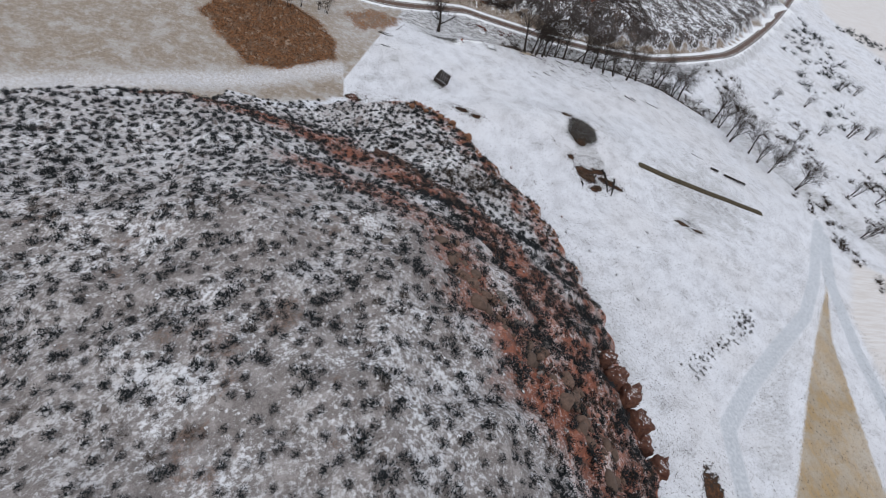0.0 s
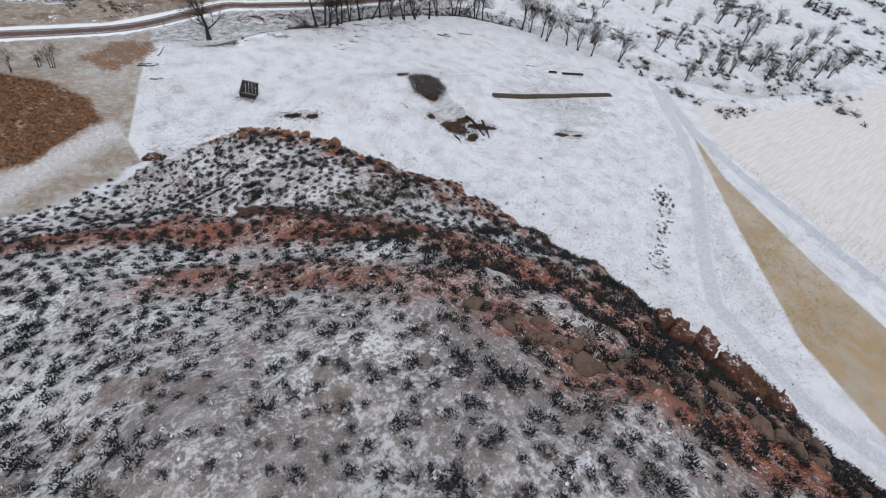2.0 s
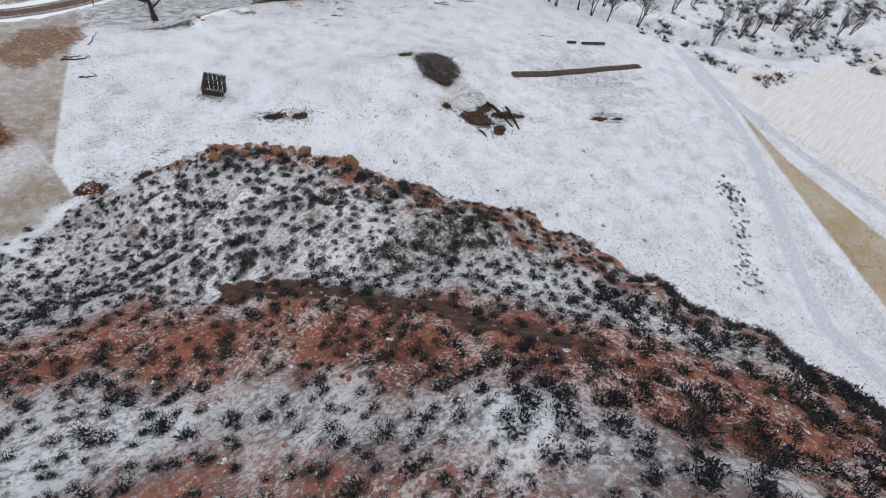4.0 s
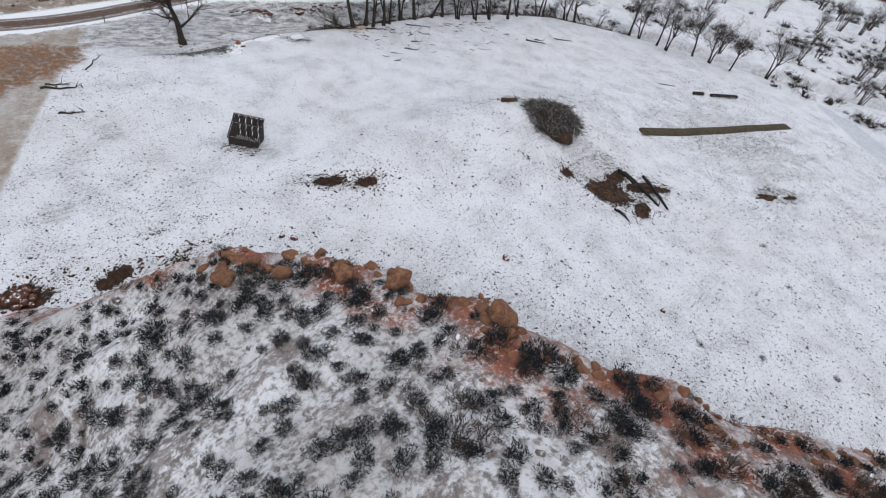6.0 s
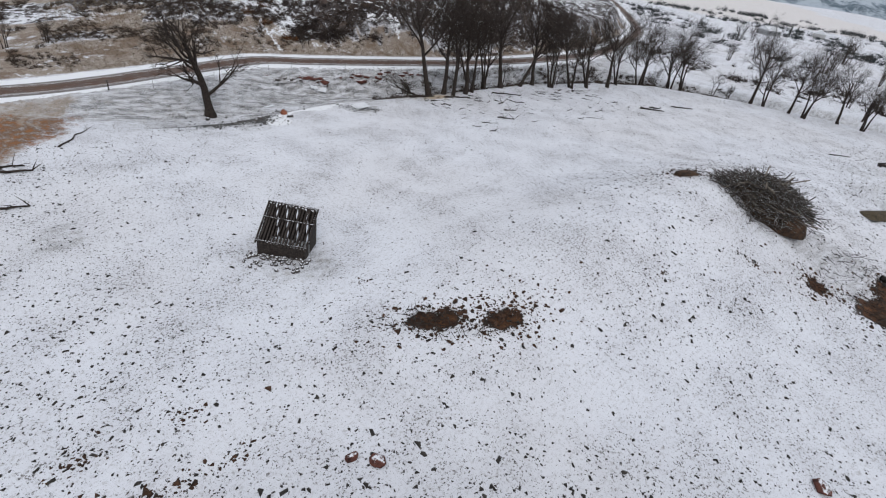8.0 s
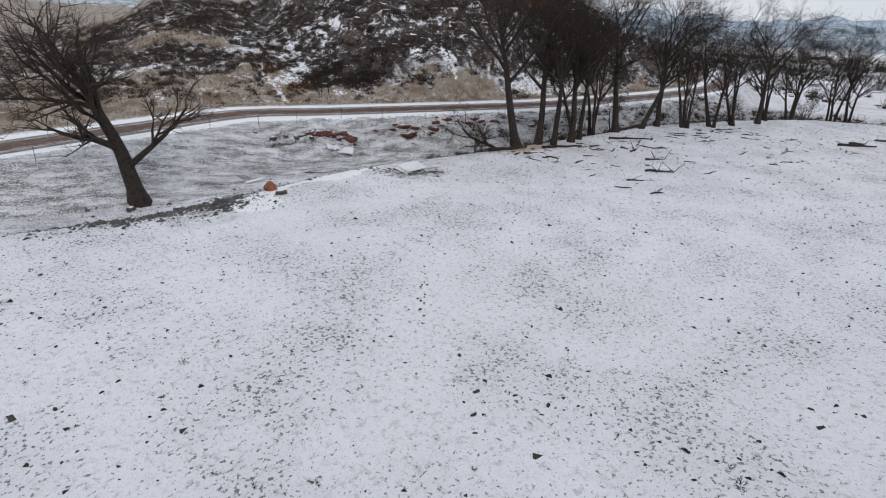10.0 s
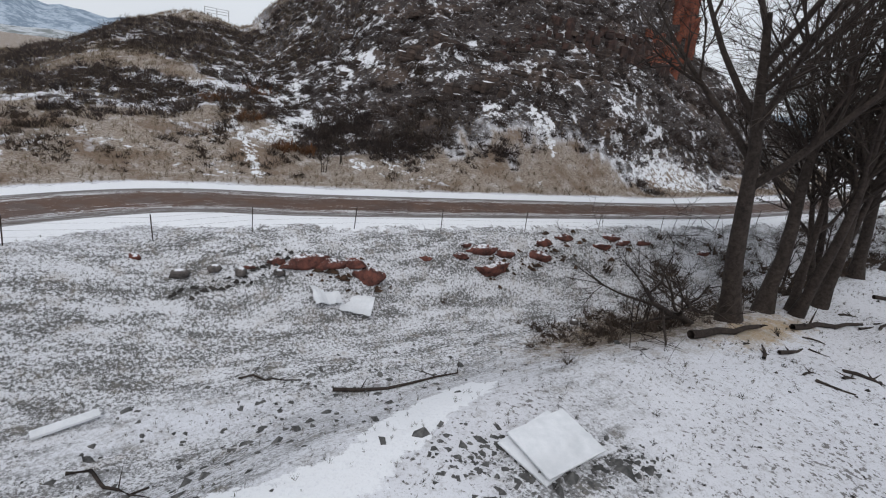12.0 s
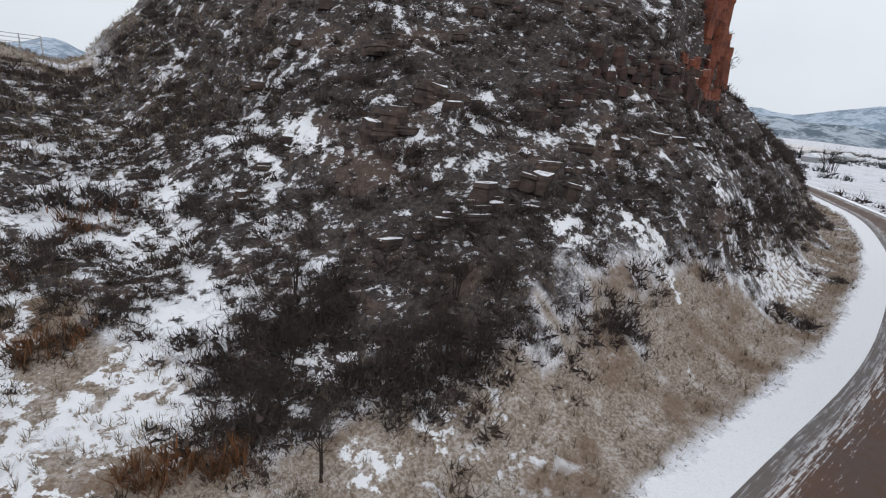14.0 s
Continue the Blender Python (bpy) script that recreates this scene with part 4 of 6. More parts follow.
chip_forms = [chip(i) for i in range(8)]
HILL_STONE = plain("pale_hill_stone", (0.13, 0.105, 0.098), (0.34, 0.30, 0.285), 1.6, per_island=True, local=False, snow=0.06)
PINK_STONE = plain("pink_hill_stone", (0.26, 0.10, 0.07), (0.50, 0.30, 0.25), 1.6, per_island=True, local=False)
tx, ty, r_t = rows_of(-60, 66, -10, 140, 1.15, 19, 0.8)
ht, ut, _ = hill_at(tx, ty)
keep = (ht > 1.2) & (ut > 0) & (r_t.uniform(0, 1, len(tx)) < 0.30 + 0.55 * waves(tx, ty, 14, 55, 3))
scatter("hill_stones", chip_forms, tx[keep], ty[keep], np.clip(r_t.lognormal(-1.7, 0.5, keep.sum()), 0.07, 0.55), HILL_STONE, "pale angular stones between the sagebrush", "stones", 0.0, 21)
tx, ty, r_t = rows_of(-45, 66, -12, 125, 0.8, 22, 0.8)
near_red = np.minimum(way(RED_BAND, tx, ty)[0], way(RED_UPPER, tx, ty)[0] + 2)
keep = (hill_at(tx, ty)[0] > 1.2) & (near_red < 9) & (r_t.uniform(0, 1, len(tx)) < 0.62 * np.exp(-(near_red / 6.0) ** 2))
scatter("red_chips", chip_forms, tx[keep], ty[keep], np.clip(r_t.lognormal(-1.75, 0.55, keep.sum()), 0.07, 0.6), PINK_STONE, "pink and rust sandstone chips on the red soil", "stones", 0.0, 24)
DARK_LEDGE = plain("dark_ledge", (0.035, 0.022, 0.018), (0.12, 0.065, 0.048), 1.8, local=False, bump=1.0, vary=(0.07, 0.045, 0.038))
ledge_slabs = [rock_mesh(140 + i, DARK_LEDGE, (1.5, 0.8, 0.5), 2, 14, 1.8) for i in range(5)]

for i in range(84):
    t = 8 * (i + r_up.random()) / 84
    k = int(t)
    x = BAND_LEDGE[k][0] + (BAND_LEDGE[k + 1][0] - BAND_LEDGE[k][0]) * (t - k) + r_up.gauss(0, 0.8)
    y = BAND_LEDGE[k][1] + (BAND_LEDGE[k + 1][1] - BAND_LEDGE[k][1]) * (t - k) + r_up.gauss(0, 0.8)
    s = r_up.choice((0.4, 0.5, 0.6, 0.8, 1.1))
    rock("flat_rock", ledge_slabs[i % 5], x, y, (s, s, s * 0.8), "dark brown sandstone slab in the ledge over the red soil", "slabs of the brown ledge", -45 + r_up.uniform(-30, 30), 0.8, "rock", r_up.uniform(-8, 8))

# clods, dung and grass tufts over the snowy field
def dome(seed):
    r = np.random.default_rng(seed)
    a = (np.arange(5) + r.uniform(-0.35, 0.35, 5)) * 2 * math.pi / 5
    ring = np.stack([np.cos(a) * r.uniform(0.5, 1.5, 5), np.sin(a) * r.uniform(0.4, 1.0, 5), np.full(5, -0.05)], 1)
    top = np.array((0.2, 0.1, 0.55))
    tri = [(ring[i], ring[(i + 1) % 5], top) for i in range(5)]
    return np.array(tri)


clod_forms = [dome(i) for i in range(6)]
r_c = np.random.default_rng(17)
cx, cy = r_c.uniform(14, 215, 300000), r_c.uniform(5, 212, 300000)
edge_c = np.interp(cy, (120, 160, 192, 228), (12, 14.5, 28, 44))
hz_c, u_c, _ = hill_at(cx, cy)
dens = 0.035 + 0.45 * (1 - ease(cy, 140, 186)) * (0.7 + 0.5 * waves(cx, cy, 30, 61)) + 0.08 * ease(cx, 95, 120) + 0.75 * np.exp(-((u_foot(cx, cy) + 16) / 14.0) ** 2) + 0.10 * np.exp(-((cx - 90) ** 2 + (cy - 186) ** 2) / 700)
keep = (cx > edge_c) & (hz_c < 0.5) & (way(CREEK, cx, cy)[0] > 9) & (way(TRACK, cx, cy)[0] > 3) & (r_c.uniform(0, 1, len(cx)) < dens)
cx, cy = cx[keep], cy[keep]
c_size = np.clip(r_c.lognormal(-2.72, 0.55, len(cx)), 0.035, 0.27) * (1.18 - 0.18 * ease(cy, 140, 180))
scatter("field_clods", clod_forms, cx, cy, c_size, CLOD, "dark clods and droppings strewn over the snowy field", "clods", 0.01, 23)
gx_, gy_ = r_c.uniform(20, 200, 6000), r_c.uniform(62, 212, 6000)
keep = (gx_ > np.interp(gy_, (120, 160, 192, 228), (12, 14.5, 28, 44))) & (hill_at(gx_, gy_)[0] < 0.5) & (way(CREEK, gx_, gy_)[0] > 8)
weed_forms = [blades(200 + i, 14, 0.8, 0.9, 0.10) for i in range(4)]
scatter("field_stubble", weed_forms, gx_[keep], gy_[keep], np.clip(r_c.normal(0.2, 0.07, keep.sum()), 0.08, 0.4), CLOD, "thin dead weeds poking through the snow", "weeds", 0.0, 25)
# dark bushes along the bank under the farm track, and single shrubs in the field
for n, pts in (("bank_shrubs", [(118, 50), (131, 57), (150, 66), (155, 72)]),):
    t = r_c.uniform(0, 3, 130)
    i = t.astype(int)
    p = np.array(pts)
    q = p[i] + (p[i + 1] - p[i]) * (t - i)[:, None] + r_c.normal(0, 1.5, (130, 2))
    scatter(n, brush_forms, q[:, 0], q[:, 1], np.clip(r_c.normal(0.55, 0.2, 130), 0.2, 1.0), CLOD, "low dark shrubs along the bank of the farm track", "shrub", 0.03, 27)
for i, (x, y) in enumerate(((96.5, 92), (104, 83), (89.5, 99), (118, 96), (126, 104), (109, 74))):
    me = mesh_np("shrub", brush_forms[i % 4].reshape(-1, 3), np.arange(brush_forms[i % 4].size // 3).reshape(-1, 3), CLOD)
    b = new("shrub", me)
    b.matrix_basis = pose(x, y, height(x, y) - 0.04, 0, 0, 70 * i) @ Matrix.Scale(0.75, 4)
    tagged(b, "small dark shrub alone in the snowy field", "shrub")
for i, (x, y, s) in enumerate(((64.6, 122.5, 0.55), (74.6, 126.6, 0.75), (48.3, 144.9, 0.6), (47.0, 146.0, 0.5), (56, 134.7, 0.5), (90, 106, 0.5), (58, 129, 0.5), (40.5, 137.5, 0.7), (43.5, 134.5, 0.8), (37.5, 141.5, 0.7), (39, 134, 0.9), (50, 131.5, 0.5))):
    rock("stone", red_rocks[i % 5], x, y, (s, s * 0.8, s * 0.7), "pink sandstone block fallen into the snowy field", "fallen blocks in the field", 63 * i, 0.3, "rock")

# broken ground round the mud holes and at the foot of the nose
dirt_spots = [(q[0], q[1], 1.7 * q[2] + 1.0, 1.7 * q[3] + 0.8, q[4], 320) for q in DARK_SPOTS] + [(32.9, 154.5, 1.6, 0.9, 0, 60), (40.7, 149.9, 1.4, 0.8, 10, 60), (37.1, 149.7, 1.8, 0.7, 10, 70), (39.5, 154.5, 1.2, 0.7, 0, 40), (28, 146, 5.0, 3.0, 0, 120), (56.4, 161.5, 0.7, 0.4, 0, 25), (81.7, 146.2, 0.8, 0.4, 0, 25), (95.0, 142.8, 1.6, 0.5, -60, 50), (64.3, 151.6, 9.0, 4.0, -10, 260), (22, 152, 5.0, 3.0, 0, 90)]
dx_, dy_ = [], []
for qx, qy, ra, rb, turn, num in dirt_spots:
    g = r_c.normal(0, 0.6, (num, 2)) * (ra, rb)
    c, s = math.cos(radians(turn)), math.sin(radians(turn))
    dx_.append(qx + g[:, 0] * c - g[:, 1] * s)
    dy_.append(qy + g[:, 0] * s + g[:, 1] * c)
dx_, dy_ = np.concatenate(dx_), np.concatenate(dy_)
SOIL = plain("dark_soil", (0.028, 0.019, 0.015), (0.12, 0.062, 0.038), 2.0, per_island=True, local=False)
scatter("dirt_clods", clod_forms, dx_, dy_, np.clip(r_c.lognormal(-2.1, 0.5, len(dx_)), 0.05, 0.42), SOIL, "dark clods of dirt thrown round the mud holes", "clods", 0.02, 29)
for i in range(12):
    a, d = 2.4 * i, 0.55 * math.sqrt(i)
    s = 1.0 - 0.05 * i
    rock("stone", bare_red[i % 3], 17.5 + d * math.cos(a), 150.2 + d * math.sin(a), (s, s * 0.8, s * 0.6), "dark red sandstone lump in a broken heap at the hill's foot", "red heap at the hill's foot", 50 * i, 0.3, "rock")


# ---- trees ----
WIDE = (9, 7, 6, 6)
tall_trees = [tree_meshes(11, 21.0, 0.56, 1, (0.02, 0.03), WIDE, wander=0.09), tree_meshes(12, 18.5, 0.46, 1, (0.06, -0.05), WIDE, wander=0.11), tree_meshes(13, 18.0, 0.40, 2, kids=(8, 7, 6, 5)), tree_meshes(14, 16.0, 0.33, 3, kids=(7, 6, 5, 5)), tree_meshes(15, 20.0, 0.50, 1, (-0.08, 0.05), WIDE, wander=0.12)]
far_trees = [tree_meshes(24, 7.0, 0.16, 4, kids=(6, 5, 3), depth=3), tree_meshes(25, 8.0, 0.2, 3, kids=(6, 5, 4), depth=3), tree_meshes(26, 6.0, 0.14, 5, kids=(5, 5, 3), depth=3)]
small_trees = [tree_meshes(21, 7.0, 0.16, 3, kids=(6, 5, 4, 2)), tree_meshes(22, 8.0, 0.2, 2, kids=(6, 5, 4, 2)), tree_meshes(23, 6.0, 0.13, 5, kids=(6, 5, 3, 2))]
ROW = [(101.3, 213.4, 0, 1.05), (105.2, 213.4, 4, 1.0), (107.3, 212.6, 2, 1.0), (110.6, 212.4, 1, 1.0), (112.6, 213.4, 2, 0.9), (118.5, 215.5, 3, 0.95), (123.4, 214.8, 0, 0.95),
       (130.0, 214.8, 1, 0.9), (134.6, 215.2, 4, 0.95), (139.0, 212.5, 3, 0.9), (145.8, 211.5, 2, 0.95), (152.0, 211.0, 3, 1.0), (160.0, 210.5, 0, 0.85), (166.5, 212.0, 3, 0.9),
       (178.0, 212.5, 2, 0.9), (183.5, 214.0, 1, 0.85), (190.5, 209.0, 3, 1.05), (193.5, 206.5, 2, 1.0), (207.5, 191.0, 0, 0.9), (211.0, 188.5, 2, 0.85), (212.5, 181.5, 1, 0.85),
       (211.5, 177.0, 3, 0.9), (220.5, 170.5, 4, 0.8), (222.5, 164.5, 3, 0.85), (225.5, 157.5, 2, 0.75), (237.0, 148.0, 3, 0.95)]
r_tree = random.Random(3)
LEAN = (16, 8, 6, 3, 15, 16, 14, -20, 16, 15, 17, 16, 12, 14, 13, 10, 12, 13, 10, 14, 9, 12, 15, 10, 13, 12)
for (x, y, k, s), tip in zip(ROW, LEAN):
    plant_tree(tall_trees[k], x, y, r_tree.uniform(0, 360), s, "tall leafless cottonwood in the row along the creek bank", "cottonwoods along the creek", lean=tip)
# leaning old cottonwood alone by the field's corner
old_tree = tree_meshes(31, 17.0, 0.74, 1, (-0.22, 0.06), kids=(11, 7, 5, 4), wander=0.2)
plant_tree(old_tree, 58.0, 216.0, 0, 1.0, "old leafless cottonwood leaning over the weedy ditch", "")
fallen = tree_meshes(32, 15.0, 0.34, 1, (-2.4, -0.35), kids=(8, 6, 4, 2), wander=0.2)
plant_tree(fallen, 99.6, 214.6, 8, 0.75, "broken leaning tree with bare twisted branches", "")
for x, y, k, s in ((198.5, 199.0, 1, 0.8), (203.0, 196.0, 2, 0.7), (186.0, 212.5, 0, 0.9), (143.0, 214.5, 0, 0.8), (126.5, 217.5, 1, 0.8), (155.0, 213.5, 2, 0.8), (97.5, 216.5, 2, 0.55), (115.5, 216.5, 0, 0.8),
                   (-15.0, 199.0, 1, 1.0), (-7.5, 200.0, 0, 1.0), (7.0, 202.5, 0, 1.0), (4.0, 204.5, 2, 0.7), (-3.0, 203.5, 1, 0.8), (-22.0, 203.0, 0, 1.2), (-12.0, 207.0, 1, 1.2), (-30.0, 206.0, 1, 1.2), (-18.5, 212.0, 0, 1.2), (-27.0, 214.0, 0, 1.1),
                   (33.0, 246.5, 0, 0.7), (39.0, 247.0, 2, 0.7)):
    plant_tree(small_trees[k], x, y, r_tree.uniform(0, 360), s, "small leafless tree in the weedy strip", "small bare trees")
for x, y, k, s in ((241, 169, 0, 1.1), (283, 235, 2, 1.1), (311, 236, 0, 1.0), (331, 211, 2, 1.7), (376, 275, 0, 1.3), (393, 274, 2, 1.3), (300, 121, 2, 1.3), (262, 121, 2, 1.3), (288, 118, 1, 1.4), (301, 150, 0, 1.0), (326, 113, 2, 1.6),
                   (323, 102, 2, 1.5), (352, 98, 2, 1.5), (366, 105, 0, 1.5), (375, 90, 2, 1.8), (388, 87, 2, 1.8), (438, 90, 2, 1.9), (357, 168, 2, 1.6), (398, 158, 2, 1.9), (350, 214, 2, 1.5), (430, 190, 2, 2.2), (394, 222, 0, 1.8), (498, 217, 2, 2.0),
                   (282, 152, 0, 1.2), (274, 125, 2, 1.2), (410, 120, 2, 1.6), (345, 130, 2, 1.4), (460, 150, 2, 1.8), (415, 175, 2, 1.8), (340, 116, 0, 1.4), (312, 128, 2, 1.2), (295, 131, 2, 1.5), (306, 116, 2, 1.6), (335, 105, 2, 1.7), (362, 118, 2, 1.8), (378, 140, 2, 1.9), (385, 165, 2, 2.0), (405, 145, 2, 2.0), (425, 160, 2, 2.2), (440, 120, 2, 2.0), (470, 115, 2, 2.0), (455, 205, 2, 2.2), (322, 160, 2, 1.2), (338, 190, 0, 1.2), (365, 195, 2, 1.4), (300, 205, 0, 1.0), (268, 190, 0, 1.0), (255, 178, 2, 1.0), (392, 105, 2, 1.8), (408, 95, 2, 1.8)):
    plant_tree(far_trees[k], x, y, r_tree.uniform(0, 360), s * 1.2, "leafless willow thicket on the snowy creek flat", "willows on the creek flat", "willow", "tree")


# ---- the shed ----
def box(v, f, lo, hi, m=None):
    m = m or Matrix.Identity(4)
    b = len(v)
    for x in (lo[0], hi[0]):
        for y in (lo[1], hi[1]):
            for z in (lo[2], hi[2]):
                v.append(tuple(m @ Vector((x, y, z))))
    for q in ((0, 1, 3, 2), (4, 6, 7, 5), (0, 4, 5, 1), (2, 3, 7, 6), (0, 2, 6, 4), (1, 5, 7, 3)):
        f.append(tuple(b + i for i in q))


def beam(v, f, a, b, w, h):
    """A squared pole from a to b."""
    a, b = Vector(a), Vector(b)
    m = Matrix.Translation(a) @ (b - a).to_track_quat("X", "Z").to_matrix().to_4x4()
    box(v, f, (0, -w / 2, -h / 2), ((b - a).length, w / 2, h / 2), m)


def build_shed():
    LONG, DEEP, LOW, HIGH = 4.8, 3.5, 1.6, 4.1
    shed = thing("shed", "dark weathered timber shed with an open pole roof", "shed", pose(49.9, 171.0, height(52.5, 170) - 0.05, 0, 0, -43))
    r = random.Random(8)
    n = 22
    meshes = []
    for i in range(n + 1):
        x = LONG * i / (n + 1)
        v, f = [], []
        box(v, f, (x, -0.03, 0), (x + LONG / (n + 1) - 0.015, 0.02, LOW - r.uniform(0, 0.12)))
        part("board", mesh_of("board", v, f, OLD_WOOD), shed)
        if i % 5 != 3:
            v, f = [], []
            box(v, f, (x, DEEP - 0.02, 0), (x + LONG / (n + 1) - 0.015, DEEP + 0.03, HIGH - r.uniform(0, 0.2)))
            part("board", mesh_of("board", v, f, OLD_WOOD), shed)
    for j in range(16):
        y = DEEP * j / 16
        h = LOW + (HIGH - LOW) * y / DEEP
        for side, x in ((0, 0.0), (1, LONG)):
            if side and j in (5, 6):
                continue
            v, f = [], []
            box(v, f, (x - 0.025, y, 0), (x + 0.025, y + DEEP / 16 - 0.015, h - r.uniform(0, 0.1)))
            part("board", mesh_of("board", v, f, OLD_WOOD), shed)
    for i in range(16):
        x = -0.1 + (LONG + 0.2) * i / 15
        v, f = [], []
        beam(v, f, (x, -0.25, LOW - 0.1), (x + r.uniform(-0.06, 0.06), DEEP + 0.2, HIGH + 0.12 + r.uniform(-0.03, 0.03)), r.uniform(0.13, 0.2), 0.10)
        part("rafter", mesh_of("rafter", v, f, OLD_WOOD), shed)
    for y in (0.0, DEEP * 0.6, DEEP):
        v, f = [], []
        h = LOW + (HIGH - LOW) * y / DEEP + 0.12
        beam(v, f, (-0.2, y, h), (LONG + 0.2, y, h), 0.12, 0.08)
        part("purlin", mesh_of("purlin", v, f, OLD_WOOD), shed)
    for x in (0.05, LONG / 2, LONG - 0.05):
        for y, h in ((0.05, LOW), (DEEP - 0.05, HIGH)):
            v, f = [], []
            beam(v, f, (x, y, -0.2), (x, y, h), 0.14, 0.14)
            part("corner_post", mesh_of("corner_post", v, f, OLD_WOOD), shed)
    return shed


build_shed()
rubble = [rock_mesh(70 + i, GREYROCK, (1, 0.8, 0.6), 1, 6) for i in range(3)]
r_rub = random.Random(9)
for i in range(110):
    a, b = r_rub.uniform(-0.25, 1.15), r_rub.uniform(0.1, 2.6) * r_rub.uniform(0.3, 1)
    x, y = 50.2 + 3.3 * a - 0.68 * b, 171 - 3.07 * a - 0.73 * b
    rock("stone", rubble[i % 3], x, y, r_rub.uniform(0.12, 0.3), "snow-capped grey stone in the rubble before the shed", "rubble by the shed", 40 * i, 0.2, "stone")
for i in range(34):
    a, b = r_rub.uniform(0.08, 0.92), r_rub.uniform(0.1, 0.9)
    x, y = 50.2 + 3.3 * a + 2.3 * b, 171 - 3.07 * a + 2.5 * b
    rock("stone", rubble[i % 3], x, y, r_rub.uniform(0.15, 0.34), "snow-capped grey stone lying inside the shed", "rubble by the shed", 40 * i, 0.15, "stone")


# ---- heaps and leavings in the field ----
def sticks(seed, cx, cy, rx, ry, high, count, long, thick, material, name="branches"):
    r = random.Random(seed)
    t = Tubes()
    for _ in range(count):
        a, d = r.uniform(0, 6.28), math.sqrt(r.random())
        x, y = math.cos(a) * d * rx, math.sin(a) * d * ry
        z = high * (1 - d * d) * r.uniform(0.75, 1.1) + 0.06
        n = Vector((r.gauss(0, 1), r.gauss(0, 1), r.gauss(0, 0.25) - 0.0)).normalized()
        ln = long * r.uniform(0.4, 1.3)
        p = Vector((x, y, z))
        k = thick * r.uniform(0.5, 1.6)
        bend = Vector((r.gauss(0, 0.1), r.gauss(0, 0.1), r.gauss(0, 0.06))) * ln
        a_, b_ = p - n * ln / 2, p + n * ln / 2
        a_.z, b_.z = max(a_.z, 0.03), max(b_.z, 0.03)
        t.add([a_, p + bend * 0.5, b_], [k, k * 0.85, k * 0.4], 4)
    return t.mesh(name, material)


def mound_mesh(seed, rx, ry, high, material, n=28, rough=0.25):
    v, f = [(0, 0, high)], []
    rings = 10
    for i in range(1, rings + 1):
        d = i / rings
        for j in range(n):
            a = 2 * math.pi * j / n
            w = 1 + rough * noise.noise(Vector((math.cos(a) * 1.5, math.sin(a) * 1.5, seed)))
            z = high * (1 - d * d) + rough * high * noise.noise(Vector((math.cos(a) * d * 3, math.sin(a) * d * 3, seed + 5))) * (1 - d) - (0.9 if i == rings else 0)
            v.append((math.cos(a) * d * rx * w, math.sin(a) * d * ry * w, z))
    for j in range(n):
        f.append((0, 1 + j, 1 + (j + 1) % n))
    for i in range(rings - 1):
        for j in range(n):
            a, b = 1 + i * n, 1 + (i + 1) * n
            f.append((a + j, b + j, b + (j + 1) % n, a + (j + 1) % n))
    return mesh_of("mound", v, f, material, True)


DIRT = plain("dark_dirt", (0.022, 0.017, 0.014), (0.095, 0.052, 0.03), 1.6, local=False, bump=0.8)
DEADWOOD = plain("dead_branches", (0.045, 0.04, 0.037), (0.14, 0.12, 0.105), 3.0, per_island=True, snow=0.06)
pile = thing("brush_pile", "big heap of dead branches and dirt in the snow", "brush pile", pose(107.8, 148.6, height(107.8, 148.6) - 0.3, 7, 3, -32) @ Matrix.Scale(1.04, 4))
part("dirt_mound", mound_mesh(3, 6.2, 4.7, 1.5, DIRT, 36, 0.5), pile, "dark bare dirt mound")
part("tangle", sticks(4, 0, 0, 6.9, 5.4, 2.9, 1300, 2.6, 0.045, DEADWOOD, "tangle"), pile, "tangled grey dead branches")
PALE_LOG = plain("pale_logs", (0.12, 0.1, 0.085), (0.30, 0.255, 0.21), 3.0)
for i in range(44):
    part("log", sticks(500 + i, 0, 0, 6.2, 4.6, 3.1, 1, 4.2, 0.10, PALE_LOG, "log"), pile, "pale bleached log")
tagged(part("loose_twigs", sticks(6, 0, 0, 9.8, 7.6, 0.1, 320, 1.3, 0.02, TWIG, "loose_twigs"), pile), kind="stuff")
small_pile = thing("dirt_heap", "small dark dirt heap beside the brush pile", "dirt heap", pose(102.9, 156.6, height(102.9, 156.6), 0, 0, -25))
part("mound", mound_mesh(8, 2.2, 1.1, 0.6, DIRT), small_pile)
for n, (x, y, rx, ry, h, c) in enumerate(((108.1, 129.3, 7.5, 5.5, 0.12, 260), (117.7, 127.3, 6.0, 4.5, 0.15, 200), (60.2, 152.0, 6.5, 2.2, 0.08, 140), (150.0, 110.5, 7.0, 3.0, 0.35, 190), (110.0, 138.9, 8.0, 5.0, 0.1, 130), (160, 130, 20.0, 5.0, 0.08, 260))):
    lit = thing("twig_litter", "charred twigs and litter strewn over the thin snow", "twigs", pose(x, y, height(x, y), 0, 0, -25), "twig litter in the field")
    tagged(part("twigs", sticks(40 + n, 0, 0, rx, ry, h, c, 1.2, 0.028, TWIG, "twigs"), lit), kind="stuff")
for n, (x, y, rx, ry, h, t) in enumerate(((106.9, 129.1, 3.6, 1.6, 0.5, -40), (116.8, 128.5, 4.2, 0.7, 0.5, -20), (110.5, 123.8, 2.2, 0.9, 0.4, 10), (146, 111.5, 3.0, 0.8, 0.5, -25), (152.5, 108.3, 2.2, 0.7, 0.45, -20))):
    d = thing("dirt_heap", "low dark heap of scorched dirt on the snow", "dirt heap", pose(x, y, height(x, y) - 0.02, 0, 0, t), "scorched dirt heaps")
    part("mound", mound_mesh(12 + n, rx, ry, h, DIRT, 36, 1.1), d)

